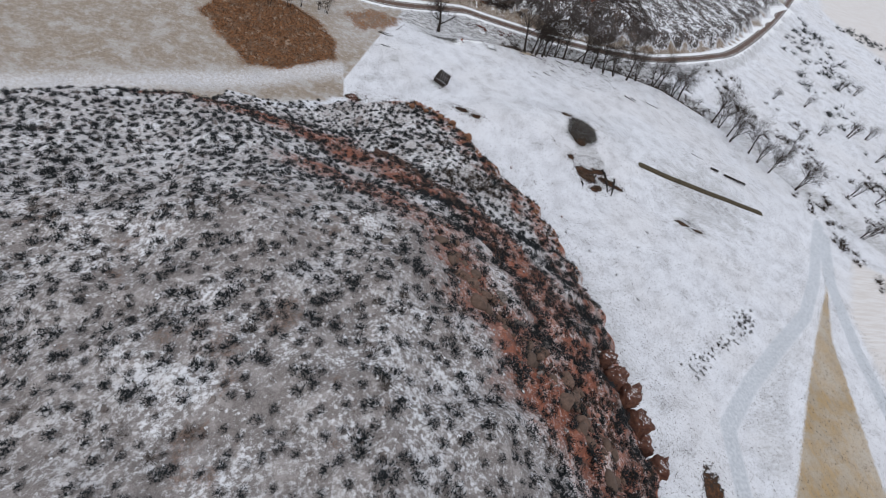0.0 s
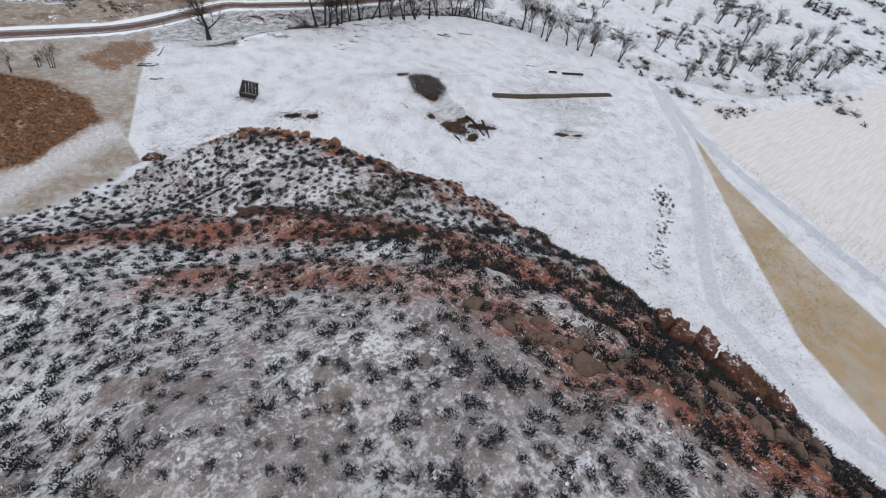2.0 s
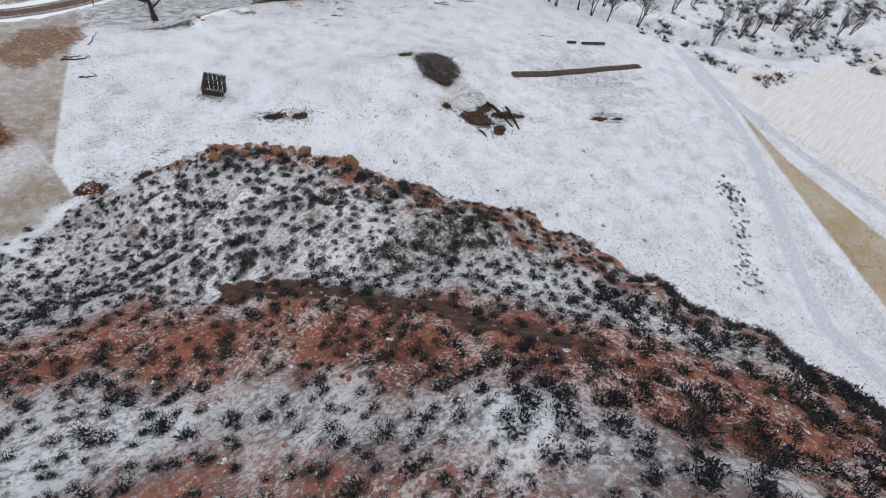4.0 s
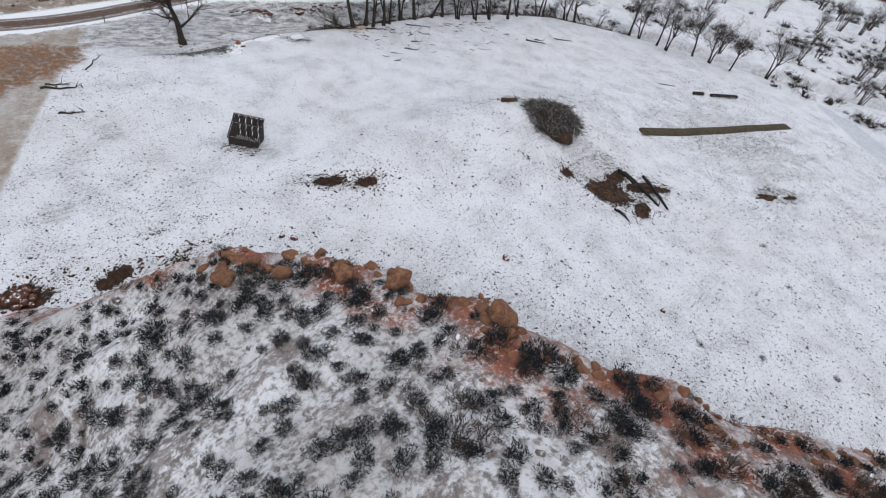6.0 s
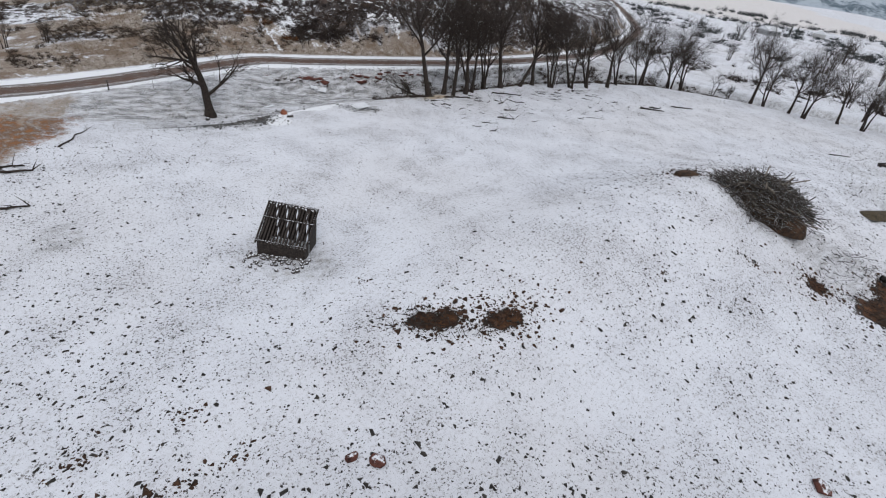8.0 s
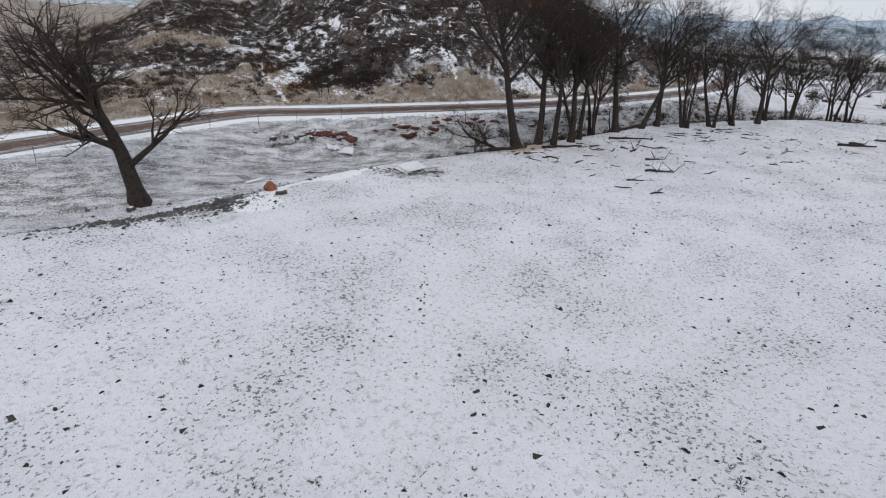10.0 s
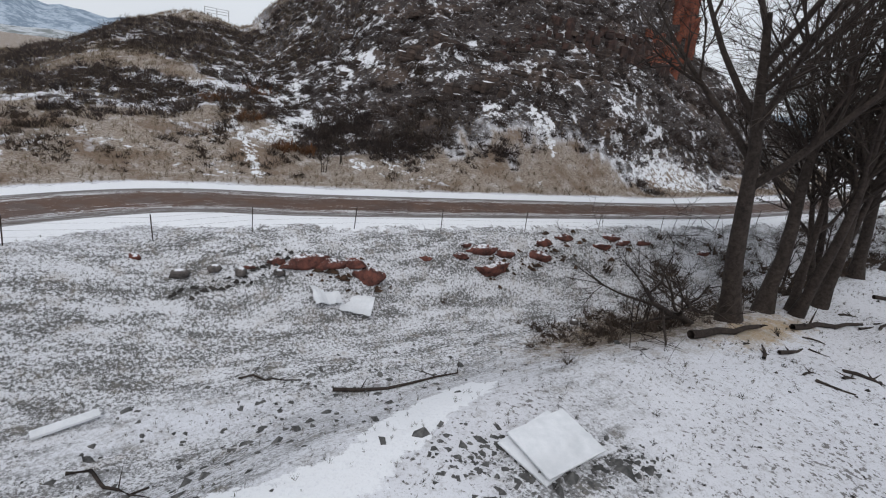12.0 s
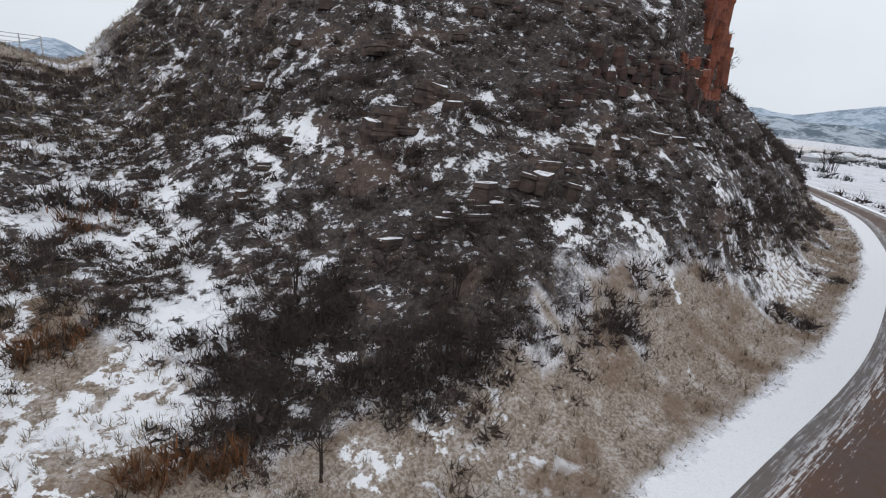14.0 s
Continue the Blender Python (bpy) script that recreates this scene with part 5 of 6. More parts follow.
# long berm of old hay
v, f = [], []
a, b = Vector((137.1, 141.8, 0)), Vector((199.5, 125.6, 0))
nrm = Vector((a.y - b.y, b.x - a.x, 0)).normalized()
for i in range(121):
    p = a.lerp(b, i / 120)
    for j in range(9):
        s = (j - 4) / 4
        q = p + nrm * s * 1.7 * (1 + 0.15 * noise.noise(Vector((i * 0.3, j, 0))))
        end = min(1, i / 4, (120 - i) / 4)
        v.append((q.x, q.y, height(p.x, p.y) + end * (0.85 * (1 - s * s) * (1 + 0.25 * noise.noise(Vector((i * 0.5, j * 0.7, 4)))) - 0.06)))
for i in range(120):
    for j in range(8):
        f.append((i * 9 + j, i * 9 + 9 + j, i * 9 + 10 + j, i * 9 + 1 + j))
tagged(new("hay_berm", mesh_of("hay_berm", v, [q[::-1] for q in f], plain("old_hay", (0.030, 0.027, 0.020), (0.115, 0.088, 0.052), 2.6, local=False, bump=0.9), True)), "long straw-coloured berm of old hay across the snowy field", "hay berm")


def trough(x1, y1, x2, y2):
    L = math.hypot(x2 - x1, y2 - y1)
    t = thing("feed_trough", "dark wooden feed trough standing on the snow", "feed trough", pose(x1, y1, height(x1, y1), 0, 0, math.degrees(math.atan2(y2 - y1, x2 - x1))), "feed troughs")
    for name, lo, hi in (("side_board", (0, -0.5, 0.25), (L, -0.43, 0.75)), ("side_board", (0, 0.43, 0.25), (L, 0.5, 0.75)), ("floor_board", (0, -0.43, 0.25), (L, 0.43, 0.32)), ("end_board", (0, -0.43, 0.32), (0.07, 0.43, 0.75)), ("end_board", (L - 0.07, -0.43, 0.32), (L, 0.43, 0.75))):
        v, f = [], []
        box(v, f, lo, hi)
        part(name, mesh_of(name, v, f, OLD_WOOD), t)
    for i in range(max(2, int(L / 3)) + 1):
        v, f = [], []
        xx = 0.1 + (L - 0.3) * i / max(2, int(L / 3))
        box(v, f, (xx, -0.45, -0.1), (xx + 0.12, 0.45, 0.25))
        part("leg", mesh_of("leg", v, f, OLD_WOOD), t)


trough(183.0, 150.4, 186.6, 148.9)
trough(189.6, 147.6, 200.0, 143.4)


def log(x1, y1, x2, y2, r, name="log", label="fallen bare log lying on the snow", branches=3, seed=1):
    rnd = random.Random(seed)
    t = thing(name, label, "log", pose(x1, y1, 0), "fallen logs")
    p = []
    for i in range(6):
        s = i / 5
        x, y = (x2 - x1) * s + rnd.gauss(0, 0.15), (y2 - y1) * s + rnd.gauss(0, 0.15)
        p.append(Vector((x, y, height(x1 + x, y1 + y) + r * 0.7 + rnd.uniform(0, 0.06))))
    tb = Tubes()
    tb.add(p, [r * (1 - 0.11 * i) for i in range(6)], 7)
    part("stem", tb.mesh("stem", BARK), t)
    for k in range(branches):
        tb = Tubes()
        q = p[rnd.randint(1, 5)]
        d = Vector((rnd.gauss(0, 1), rnd.gauss(0, 1), rnd.uniform(0.1, 0.9))).normalized()
        ln = rnd.uniform(0.6, 1.8)
        tb.add([q, q + d * ln * 0.5 + Vector((0, 0, 0.05)), q + d * ln], [r * 0.4, r * 0.25, r * 0.08], 4)
        part("branch", tb.mesh("branch", BARK), t)


for i, (x1, y1, x2, y2, r, n) in enumerate(((28.5, 198.4, 33.6, 196.6, 0.22, 4), (29.4, 199.2, 33.0, 198.6, 0.16, 3), (29.0, 189.2, 32.5, 188.4, 0.18, 4), (36.5, 203.0, 40.0, 208.5, 0.12, 2), (112.0, 201.2, 114.4, 200.4, 0.10, 5), (114.0, 205.0, 116.0, 205.4, 0.12, 5),
                                            (152.0, 194.6, 157.5, 191.0, 0.22, 4), (156.0, 194.0, 158.5, 192.5, 0.2, 2), (165.0, 193.0, 171.0, 190.5, 0.18, 0), (102.0, 196.4, 103.8, 195.6, 0.09, 3), (107.5, 198.0, 110.2, 196.2, 0.14, 7), (96.0, 212.4, 101.0, 211.6, 0.25, 1),
                                            (104.0, 211.0, 109.5, 209.6, 0.2, 2), (118.0, 211.5, 124.0, 209.0, 0.16, 3), (78.0, 217.2, 84.0, 216.2, 0.09, 3), (69.0, 216.0, 71.2, 213.8, 0.07, 2), (176.0, 158.5, 181.0, 155.8, 0.13, 0), (75.0, 219.5, 77.0, 218.5, 0.05, 1))):
    log(x1, y1, x2, y2, r, branches=n, seed=i)

r_grav = np.random.default_rng(81)
stick_meshes = []
for i in range(7):
    rnd = random.Random(700 + i)
    tb = Tubes()
    long, bend = rnd.uniform(0.5, 1.6), rnd.gauss(0, 0.12)
    p = [Vector((long * (q - 0.5), bend * math.sin(q * 3.1) * long, 0.04 + 0.03 * math.sin(q * 5 + i))) for q in (0, 0.35, 0.7, 1.0)]
    tb.add(p, [0.07, 0.065, 0.05, 0.02], 5)
    for _ in range(rnd.randrange(3)):
        q = p[rnd.randint(1, 2)]
        tb.add([q, q + Vector((rnd.gauss(0, 0.3), rnd.gauss(0, 0.3), rnd.uniform(0.02, 0.2)))], [0.035, 0.01], 4)
    stick_meshes.append(tb.mesh("stick", BARK))
r_st = random.Random(44)
for i in range(110):
    far = r_st.random() ** 1.4
    x = r_st.uniform(98, 150)
    y = 211.0 - 0.02 * (x - 100) - 20 * far
    b = new("stick", stick_meshes[i % 7])
    b.matrix_basis = pose(x, y, height(x, y), r_st.uniform(-4, 4), r_st.uniform(-3, 3), r_st.uniform(-70, 30)) @ Matrix.Scale(r_st.uniform(0.6, 1.5) * (1.2 - 0.4 * far), 4)
    tagged(b, "dark broken stick lying on the snow", "stick", "sticks below the cottonwoods")
# a trail of hoof prints across the field
t = np.linspace(0, 1, 70)
px = np.interp(t, (0, 0.25, 0.6, 1), (67.4, 70.2, 74.0, 80.6)) + r_grav.normal(0, 0.13, 70)
py = np.interp(t, (0, 0.25, 0.6, 1), (183.0, 186.9, 192.1, 199.9)) + r_grav.normal(0, 0.2, 70)
scatter("hoof_prints", clod_forms, px, py, np.clip(r_grav.normal(0.13, 0.05, 70), 0.05, 0.22), CLOD, "line of dark hoof prints trodden into the snow", "hoof prints", 0.05, 36)

CHAR = plain("charred_wood", (0.012, 0.011, 0.011), (0.04, 0.036, 0.034), 3.0)
for i, (x1, y1, x2, y2, r) in enumerate(((116.9, 132.5, 114.7, 122.1, 0.5), (120.9, 130.0, 115.9, 120.5, 0.42), (116.2, 133.8, 115.7, 128.2, 0.4), (103.6, 125.5, 103.6, 122.4, 0.35))):
    rnd = random.Random(90 + i)
    burnt = thing("log", "charred black log in the scorched patch", "log", pose(x1, y1, height(x1, y1)), "charred logs")
    tb = Tubes()
    p = []
    for k in range(7):
        q = k / 6
        dx, dy = (x2 - x1) * q + 0.6 * math.sin(3.1 * q), (y2 - y1) * q + 0.5 * math.sin(3.1 * q)
        p.append(Vector((dx, dy, height(x1 + dx, y1 + dy) - height(x1, y1) + r * 0.5)))
    tb.add(p, [r * (1 - 0.1 * k) * rnd.uniform(0.8, 1.2) for k in range(7)], 7)
    part("stem", tb.mesh("stem", CHAR), burnt)
    for k in range(4):
        tb = Tubes()
        q = p[rnd.randint(1, 6)]
        d = Vector((rnd.gauss(0, 1), rnd.gauss(0, 1), rnd.uniform(0.05, 0.35))).normalized() * rnd.uniform(0.8, 2.2)
        tb.add([q, q + d * 0.5, q + d], [r * 0.35, r * 0.22, r * 0.08], 4)
        part("branch", tb.mesh("branch", CHAR), burnt)


def shard_mesh(seed, material, sides=6, taper=0.8):
    """An angular block of bedded rock: jagged rings, flat faces."""
    r = random.Random(seed)
    turn = [2 * math.pi * (i + r.uniform(-0.35, 0.35)) / sides for i in range(sides)]
    far = [r.uniform(0.7, 1.15) for _ in range(sides)]
    tilt = (r.uniform(-0.18, 0.18), r.uniform(-0.18, 0.18))
    v, f = [], []
    for z, k in ((-0.6, 1.0), (-0.05, r.uniform(0.95, 1.1)), (0.25, r.uniform(0.82, 0.95)), (0.32, r.uniform(0.9, 1.02)), (0.6, taper)):
        for i in range(sides):
            q = far[i] * k * r.uniform(0.94, 1.06)
            x, y = math.cos(turn[i]) * q, math.sin(turn[i]) * q * 0.8
            v.append((x, y, z + (tilt[0] * x + tilt[1] * y if z > 0 else 0) + r.uniform(-0.04, 0.04)))
    for j in range(4):
        for i in range(sides):
            n = (i + 1) % sides
            f.append((j * sides + i, j * sides + n, (j + 1) * sides + n, (j + 1) * sides + i))
    f.append(tuple(range(4 * sides, 5 * sides)))
    return mesh_of("block", v, f, material)


tan_red = rock_mesh(27, plain("orange_rock", (0.13, 0.045, 0.03), (0.36, 0.13, 0.075), 1.6, snow=0.08, local=False, bump=1.0), (1, 1, 1), 3, 14, 2.4)

# ---- ditch and roadside ----
PANEL = plain("white_painted_board", (0.66, 0.68, 0.71), (0.78, 0.79, 0.82), 2.0, 0.6)
board = thing("folded_board", "folded white board lying by the weedy ditch", "board", pose(81.2, 208.6, height(82.5, 208.6) + 0.10, 3, -4, 2))
for name, m in (("upper_sheet", pose(0, 0, 0.22, 3, 0, 0)), ("lower_sheet", pose(-0.25, -0.05, 0.02, 2, -2, 8))):
    v, f = [], []
    box(v, f, (0, -1.0, 0), (2.5, 1.0, 0.06))
    part(name, mesh_of(name, v, f, PANEL), board, at=m)
v, f = [], []
box(v, f, (0, -0.2, 0), (2.0, 0.2, 0.1))
pl = new("white_plank", mesh_of("white_plank", v, f, PANEL))
pl.matrix_basis = pose(67.9, 218.2, height(68.5, 218.3) + 0.06, 3, -4, 12)
tagged(pl, "snow-white plank lying in the weedy ditch", "plank")
for n, (x, y, w, d, tilt, turn) in enumerate(((79.7, 223.1, 1.5, 1.3, 25, 5), (81.3, 222.6, 1.7, 1.4, 22, -30))):
    v, f = [], []
    for i in range(9):
        for j in range(7):
            xx, yy = w * (i / 8 - 0.5), d * (j / 6 - 0.5)
            v.append((xx * (1 + 0.15 * noise.noise(Vector((j, n, 0)))), yy, 0.22 * noise.noise(Vector((i * 0.35, j * 0.35, n))) + 0.03))
    m = len(v)
    v += [(a_, b_, c_ - 0.03) for a_, b_, c_ in v]
    for i in range(8):
        for j in range(6):
            q = (i * 7 + j, i * 7 + 7 + j, i * 7 + 8 + j, i * 7 + 1 + j)
            f += [q, tuple(m + k for k in q[::-1])]
    ob = new("crumpled_sheet", mesh_of("crumpled_sheet", v, f, PANEL))
    ob.matrix_basis = pose(x, y, height(x, y) + 0.22, tilt, 6, turn)
    tagged(ob, "crumpled white sheet on the stony road bank", "sheet", "crumpled sheets")
rock("boulder", tan_red, 67.8, 208.9, (0.72, 0.6, 0.7), "red sandstone boulder beside drifted snow", "", 40, 0.3, "boulder")
rock("boulder", rubble[0], 68.3, 207.2, (0.6, 0.5, 0.5), "grey stone beside drifted snow", "", 10, 0.3, "boulder")
GRAVEL = plain("grey_gravel", (0.055, 0.056, 0.056), (0.20, 0.195, 0.19), 2.0, per_island=True, local=False)
grav = [(58.6, 207.5, 4.6, 2.0, 2200), (60.5, 207.2, 2.4, 1.2, 700), (63.4, 206.4, 1.2, 0.9, 300), (64.3, 208.6, 1.2, 2.0, 160), (81.6, 208.0, 1.6, 0.8, 160), (84.2, 207.3, 1.2, 0.7, 120), (79.9, 209.6, 1.4, 0.8, 110), (68, 214, 6.0, 2.0, 260), (58, 212, 5.0, 2.0, 240), (78, 217, 6.0, 2.0, 260)]
gx = np.concatenate([r_grav.normal(a, 0.75 * c, n) for a, b, c, d, n in grav])
gy = np.concatenate([r_grav.normal(b, 0.75 * d, n) for a, b, c, d, n in grav])
scatter("ditch_gravel", clod_forms, gx, gy, np.clip(r_grav.lognormal(-2.15, 0.5, len(gx)), 0.05, 0.4), GRAVEL, "grey gravel and rubble strewn along the ditch", "gravel", 0.02, 32)
bank_rocks = [rock_mesh(300 + i, REDROCK, (1.25, 0.8, 0.62), 3, 24, 3.4) for i in range(6)]
for i, (x, y, s, w) in enumerate(((79.2, 224.7, 1.25, 1.3), (80.2, 224.4, 0.9, 1.0), (82.2, 223.8, 1.2, 0.9), (81.4, 224.3, 0.8, 1.1), (90.9, 223.2, 1.25, 1.2), (90.2, 224.0, 0.9, 1.2), (91.8, 223.7, 0.8, 1.0), (94.3, 223.4, 0.9, 1.2), (95.4, 223.9, 0.7, 1.3), (97.3, 224.0, 0.7, 1.2), (100.5, 223.2, 0.8, 1.2), (101.6, 223.6, 0.7, 1.3),
                                  (103.0, 223.2, 0.7, 1.4), (105.0, 223.0, 0.6, 1.3), (86.0, 224.0, 0.4, 1.2), (88.4, 223.9, 0.55, 1.2), (89.2, 224.3, 0.5, 1.0), (111.8, 221.8, 0.6, 1.2), (76.1, 224.7, 0.35, 1.0), (71.1, 225.6, 0.4, 1.0), (77.5, 224.8, 0.5, 1.3))):
    rock("boulder", bank_rocks[i % 6], x, y, (s * w, s * 0.75, s * 0.8), "dark red sandstone boulder with snow in the road bank", "boulders in the road bank", 8 - 13 * (i % 4), 0.9, "boulder", 14)
# dark clods stand in for the dark hollows under the boulders
hollow_x = np.repeat((79.2, 80.6, 82.2, 90.9, 92.0, 94.3, 95.6, 97.3, 100.5, 102.5), 16) + r_grav.normal(0, 0.8, 160)
hollow_y = np.repeat((224.2, 224.0, 223.3, 222.8, 223.2, 223.0, 223.5, 223.6, 222.9, 222.9), 16) + r_grav.normal(0, 0.35, 160)
scatter("bank_clods", clod_forms, hollow_x, hollow_y, np.clip(r_grav.lognormal(-1.8, 0.4, 160), 0.08, 0.4), DIRT, "dark clods standing in for the hollows among the bank's boulders", "clods", 0.03, 34)
# torn turf edge of the bank
crack = lift([(72.5, 223.9), (73.4, 224.0), (74.5, 224.2), (75.7, 224.2), (77.1, 224.6), (78.2, 225.1)], 0.12)
for i, p in enumerate(crack):
    crack[i] = p + Vector((0.10 * math.sin(i * 2.3), 0.16 * math.sin(i * 1.7) + 0.1 * math.sin(i * 5.1), 0))
scatter("torn_turf", clod_forms, np.array([p.x for p in crack]), np.array([p.y for p in crack]), 0.17 + 0.09 * np.sin(np.arange(len(crack)) * 1.9), CLOD, "dark torn edge of turf across the snowy road bank", "turf", 0.03, 31)
for i, (x, y, s) in enumerate(((73.0, 224.6, 0.5), (74.5, 224.7, 0.45), (75.7, 224.4, 0.5), (77.5, 224.2, 0.35), (60.2, 207.6, 0.5), (62.4, 206.4, 0.45), (58.8, 206.6, 0.35), (63.3, 207.4, 0.5), (94.5, 219.0, 0.4), (57.2, 214.6, 0.5))):
    rock("stone", rubble[i % 3], x, y, s, "dark grey stone in the weedy ditch", "stones in the ditch", 45 * i, 0.3, "stone")

RUST_IRON = plain("rusty_iron", (0.035, 0.028, 0.025), (0.08, 0.055, 0.045), 9.0, 0.7, 0.4)
POSTS = [(44.8, 221.5), (51.0, 221.4), (57.6, 222.9), (61.4, 224.4), (66.5, 225.9), (72.0, 226.4), (76.6, 226.5), (82.2, 226.1), (87.8, 225.4), (94.2, 224.7), (100.8, 224.0), (107.6, 223.4), (114.8, 223.0), (122.0, 223.2), (129.5, 224.0), (137.0, 225.0), (145.0, 224.6), (153.0, 225.2), (161.5, 226.4)]
fence = thing("fence", "wire fence on rusty steel posts beside the road", "fence", pose(0, 0, 0))
tops = []
for i, (x, y) in enumerate(POSTS):
    z = height(x, y)
    tilt = Vector((0.06 * math.sin(i * 2.1), 0.05 * math.cos(i * 1.3), 1)).normalized()
    v, f = [], []
    w = 0.16 if i == 0 else 0.032
    beam(v, f, Vector((x, y, z - 0.3)), Vector((x, y, z)) + tilt * (1.5 if i == 0 else 1.35), w, w)
    beam(v, f, Vector((x + w * 0.3, y, z - 0.3)), Vector((x + w * 0.3, y, z)) + tilt * 1.3, w * 0.3, w * 1.5)
    part("post", mesh_of("post", v, f, OLD_WOOD if i == 0 else RUST_IRON), fence)
    tops.append((Vector((x, y, z)), tilt))
for h in (0.35, 0.65, 0.95, 1.2):
    tb = Tubes()
    tb.add([p + t * h for p, t in tops], [0.0035] * len(tops), 3)
    part("wire", tb.mesh("wire", RUST_IRON), fence)


# ---- brush and grass on the slopes and banks ----
r_h = np.random.default_rng(33)


def where(count, lo, hi, test, seed):
    r = np.random.default_rng(seed)
    x, y = r.uniform(lo[0], hi[0], count), r.uniform(lo[1], hi[1], count)
    k = test(x, y, r)
    return x[k], y[k], r


def on_slope(x, y, r):
    _, _, at = lay(x, y)
    lower = brush_from(at) - 3.2 * waves(x, y, 15, 33, 4)
    patch = (at["d"] > 12) & (at["d"] < 66) & (waves(x, y, 26, 37, 4) > 0.05)
    snowy = np.zeros(len(x), bool)
    for cx, cy, rx, ry in MELT:
        snowy |= np.hypot((x - cx) / rx, (y - cy) / ry) < 0.85
    return ((at["d"] > lower - 0.5) | patch) & (at["d"] < 66) & ~snowy & (r.uniform(0, 1, len(x)) < 0.50 + 0.75 * waves(x, y, 6, 71, 3))


SLOPE_BRUSH = plain("slope_brush", (0.042, 0.035, 0.035), (0.125, 0.092, 0.08), 0.8, per_island=True, local=False)
thicket_forms = [np.concatenate([twiggy(240 + i, 10, 0.6, 0.5, 0.5, 0.22, 0.4), twiggy(250 + i, 62, 0.95, 0.85, 0.46, 0.04, 0.9)]) for i in range(6)]
x, y, r = where(32000, (55, 232), (190, 312), on_slope, 35)
scatter("slope_brush", thicket_forms, x, y, np.clip(r.lognormal(-0.42, 0.38, len(x)), 0.22, 1.7), SLOPE_BRUSH, "dark leafless mountain brush over the snowy hillside", "brush", 0.05, 37)
x, y, r = where(10000, (20, 232), (100, 300), lambda x, y, r: (lambda at: (at["d"] > 1.5 + 9 * r.uniform(0, 1, len(x))) & (at["d"] < 60) & (waves(x, y, 18, 75, 3) > 0.12))(lay(x, y)[2]), 39)
scatter("bank_brush", thicket_forms, x, y, np.clip(r.normal(0.6, 0.25, len(x)), 0.25, 1.5), BROWN_BRUSH, "brown leafless shrubs on the grassy bank above the road", "brush", 0.05, 41)
straw_forms = [blades(260 + i, 11, 0.6, 1.0, 0.05, flat=0.4) for i in range(5)]
x, y, r = where(40000, (40, 231), (215, 275), lambda x, y, r: (lambda at: (at["out"] > 4.9) & (at["d"] < brush_from(at) + 3) & (r.uniform(0, 1, len(x)) < 0.9))(lay(x, y)[2]), 43)
scatter("bank_grass", straw_forms, x, y, np.clip(r.normal(0.40, 0.15, len(x)), 0.12, 0.85), STRAW, "dry tan grass on the bank above the road", "grass", 0.02, 45)
x, y, r = where(12000, (42, 268), (100, 322), lambda x, y, r: (lambda at: (at["d"] > 20) & (r.uniform(0, 1, len(x)) < 0.75 + 0.5 * waves(x, y, 7, 91, 2)))(lay(x, y)[2]), 46)
scatter("saddle_grass", straw_forms, x, y, np.clip(r.normal(0.55, 0.18, len(x)), 0.2, 1.0), STRAW, "dry tan grass on the saddle beside the brushy hill", "grass", 0.02, 48)
WEED = plain("grey_weeds", (0.10, 0.095, 0.08), (0.25, 0.22, 0.185), 1.0, per_island=True, local=False)
x, y, r = where(9000, (34, 203), (150, 227), lambda x, y, r: (lambda at: (at["out"] < -4.6) & (at["dc"] < 13 + 2 * waves(x, y, 9, 77)) & (waves(x, y, 6, 79, 3) > -0.5))(lay(x, y)[2]), 47)
scatter("ditch_weeds", straw_forms, x, y, np.clip(r.normal(0.2, 0.08, len(x)), 0.08, 0.45), WEED, "grey dead weeds and stubble in the ditch below the road", "weeds", 0.01, 49)
RUSTY = plain("rusty_weeds", (0.10, 0.05, 0.028), (0.27, 0.12, 0.05), 0.7, per_island=True, local=False)
x, y, r = where(9000, (-40, 155), (14, 206), lambda x, y, r: inside([(-38, 184), (-19, 157), (-8, 158), (12, 172), (11, 184), (4, 196), (-6, 204), (-30, 205)], x, y) > 0.5, 51)
scatter("rusty_weeds", weed_forms, x, y, np.clip(r.normal(0.55, 0.15, len(x)), 0.2, 1.0), RUSTY, "rust-red dried weeds covering a patch of ground", "weeds", 0.01, 53)
x, y, r = where(4200, (105, 196), (215, 226), lambda x, y, r: (lambda at: (at["out"] < -5.5) & (at["dc"] < 6.5) & (r.uniform(0, 1, len(x)) < 0.62 + 0.5 * waves(x, y, 9, 83, 3)))(lay(x, y)[2]), 55)
scatter("creek_brush", thicket_forms, x, y, np.clip(r.lognormal(-0.25, 0.4, len(x)), 0.3, 1.9), BROWN_BRUSH, "brown leafless brush along the creek behind the trees", "brush", 0.05, 57)
q = np.random.default_rng(64).normal(0, 1, (130, 2)) * (4.2, 1.9) + (97.5, 217.0)
scatter("bank_thicket", thicket_forms, q[:, 0], q[:, 1], np.clip(np.random.default_rng(65).lognormal(-0.5, 0.35, 130), 0.25, 1.2), BROWN_BRUSH, "brown leafless brush round the fallen tree", "brush", 0.04, 67)
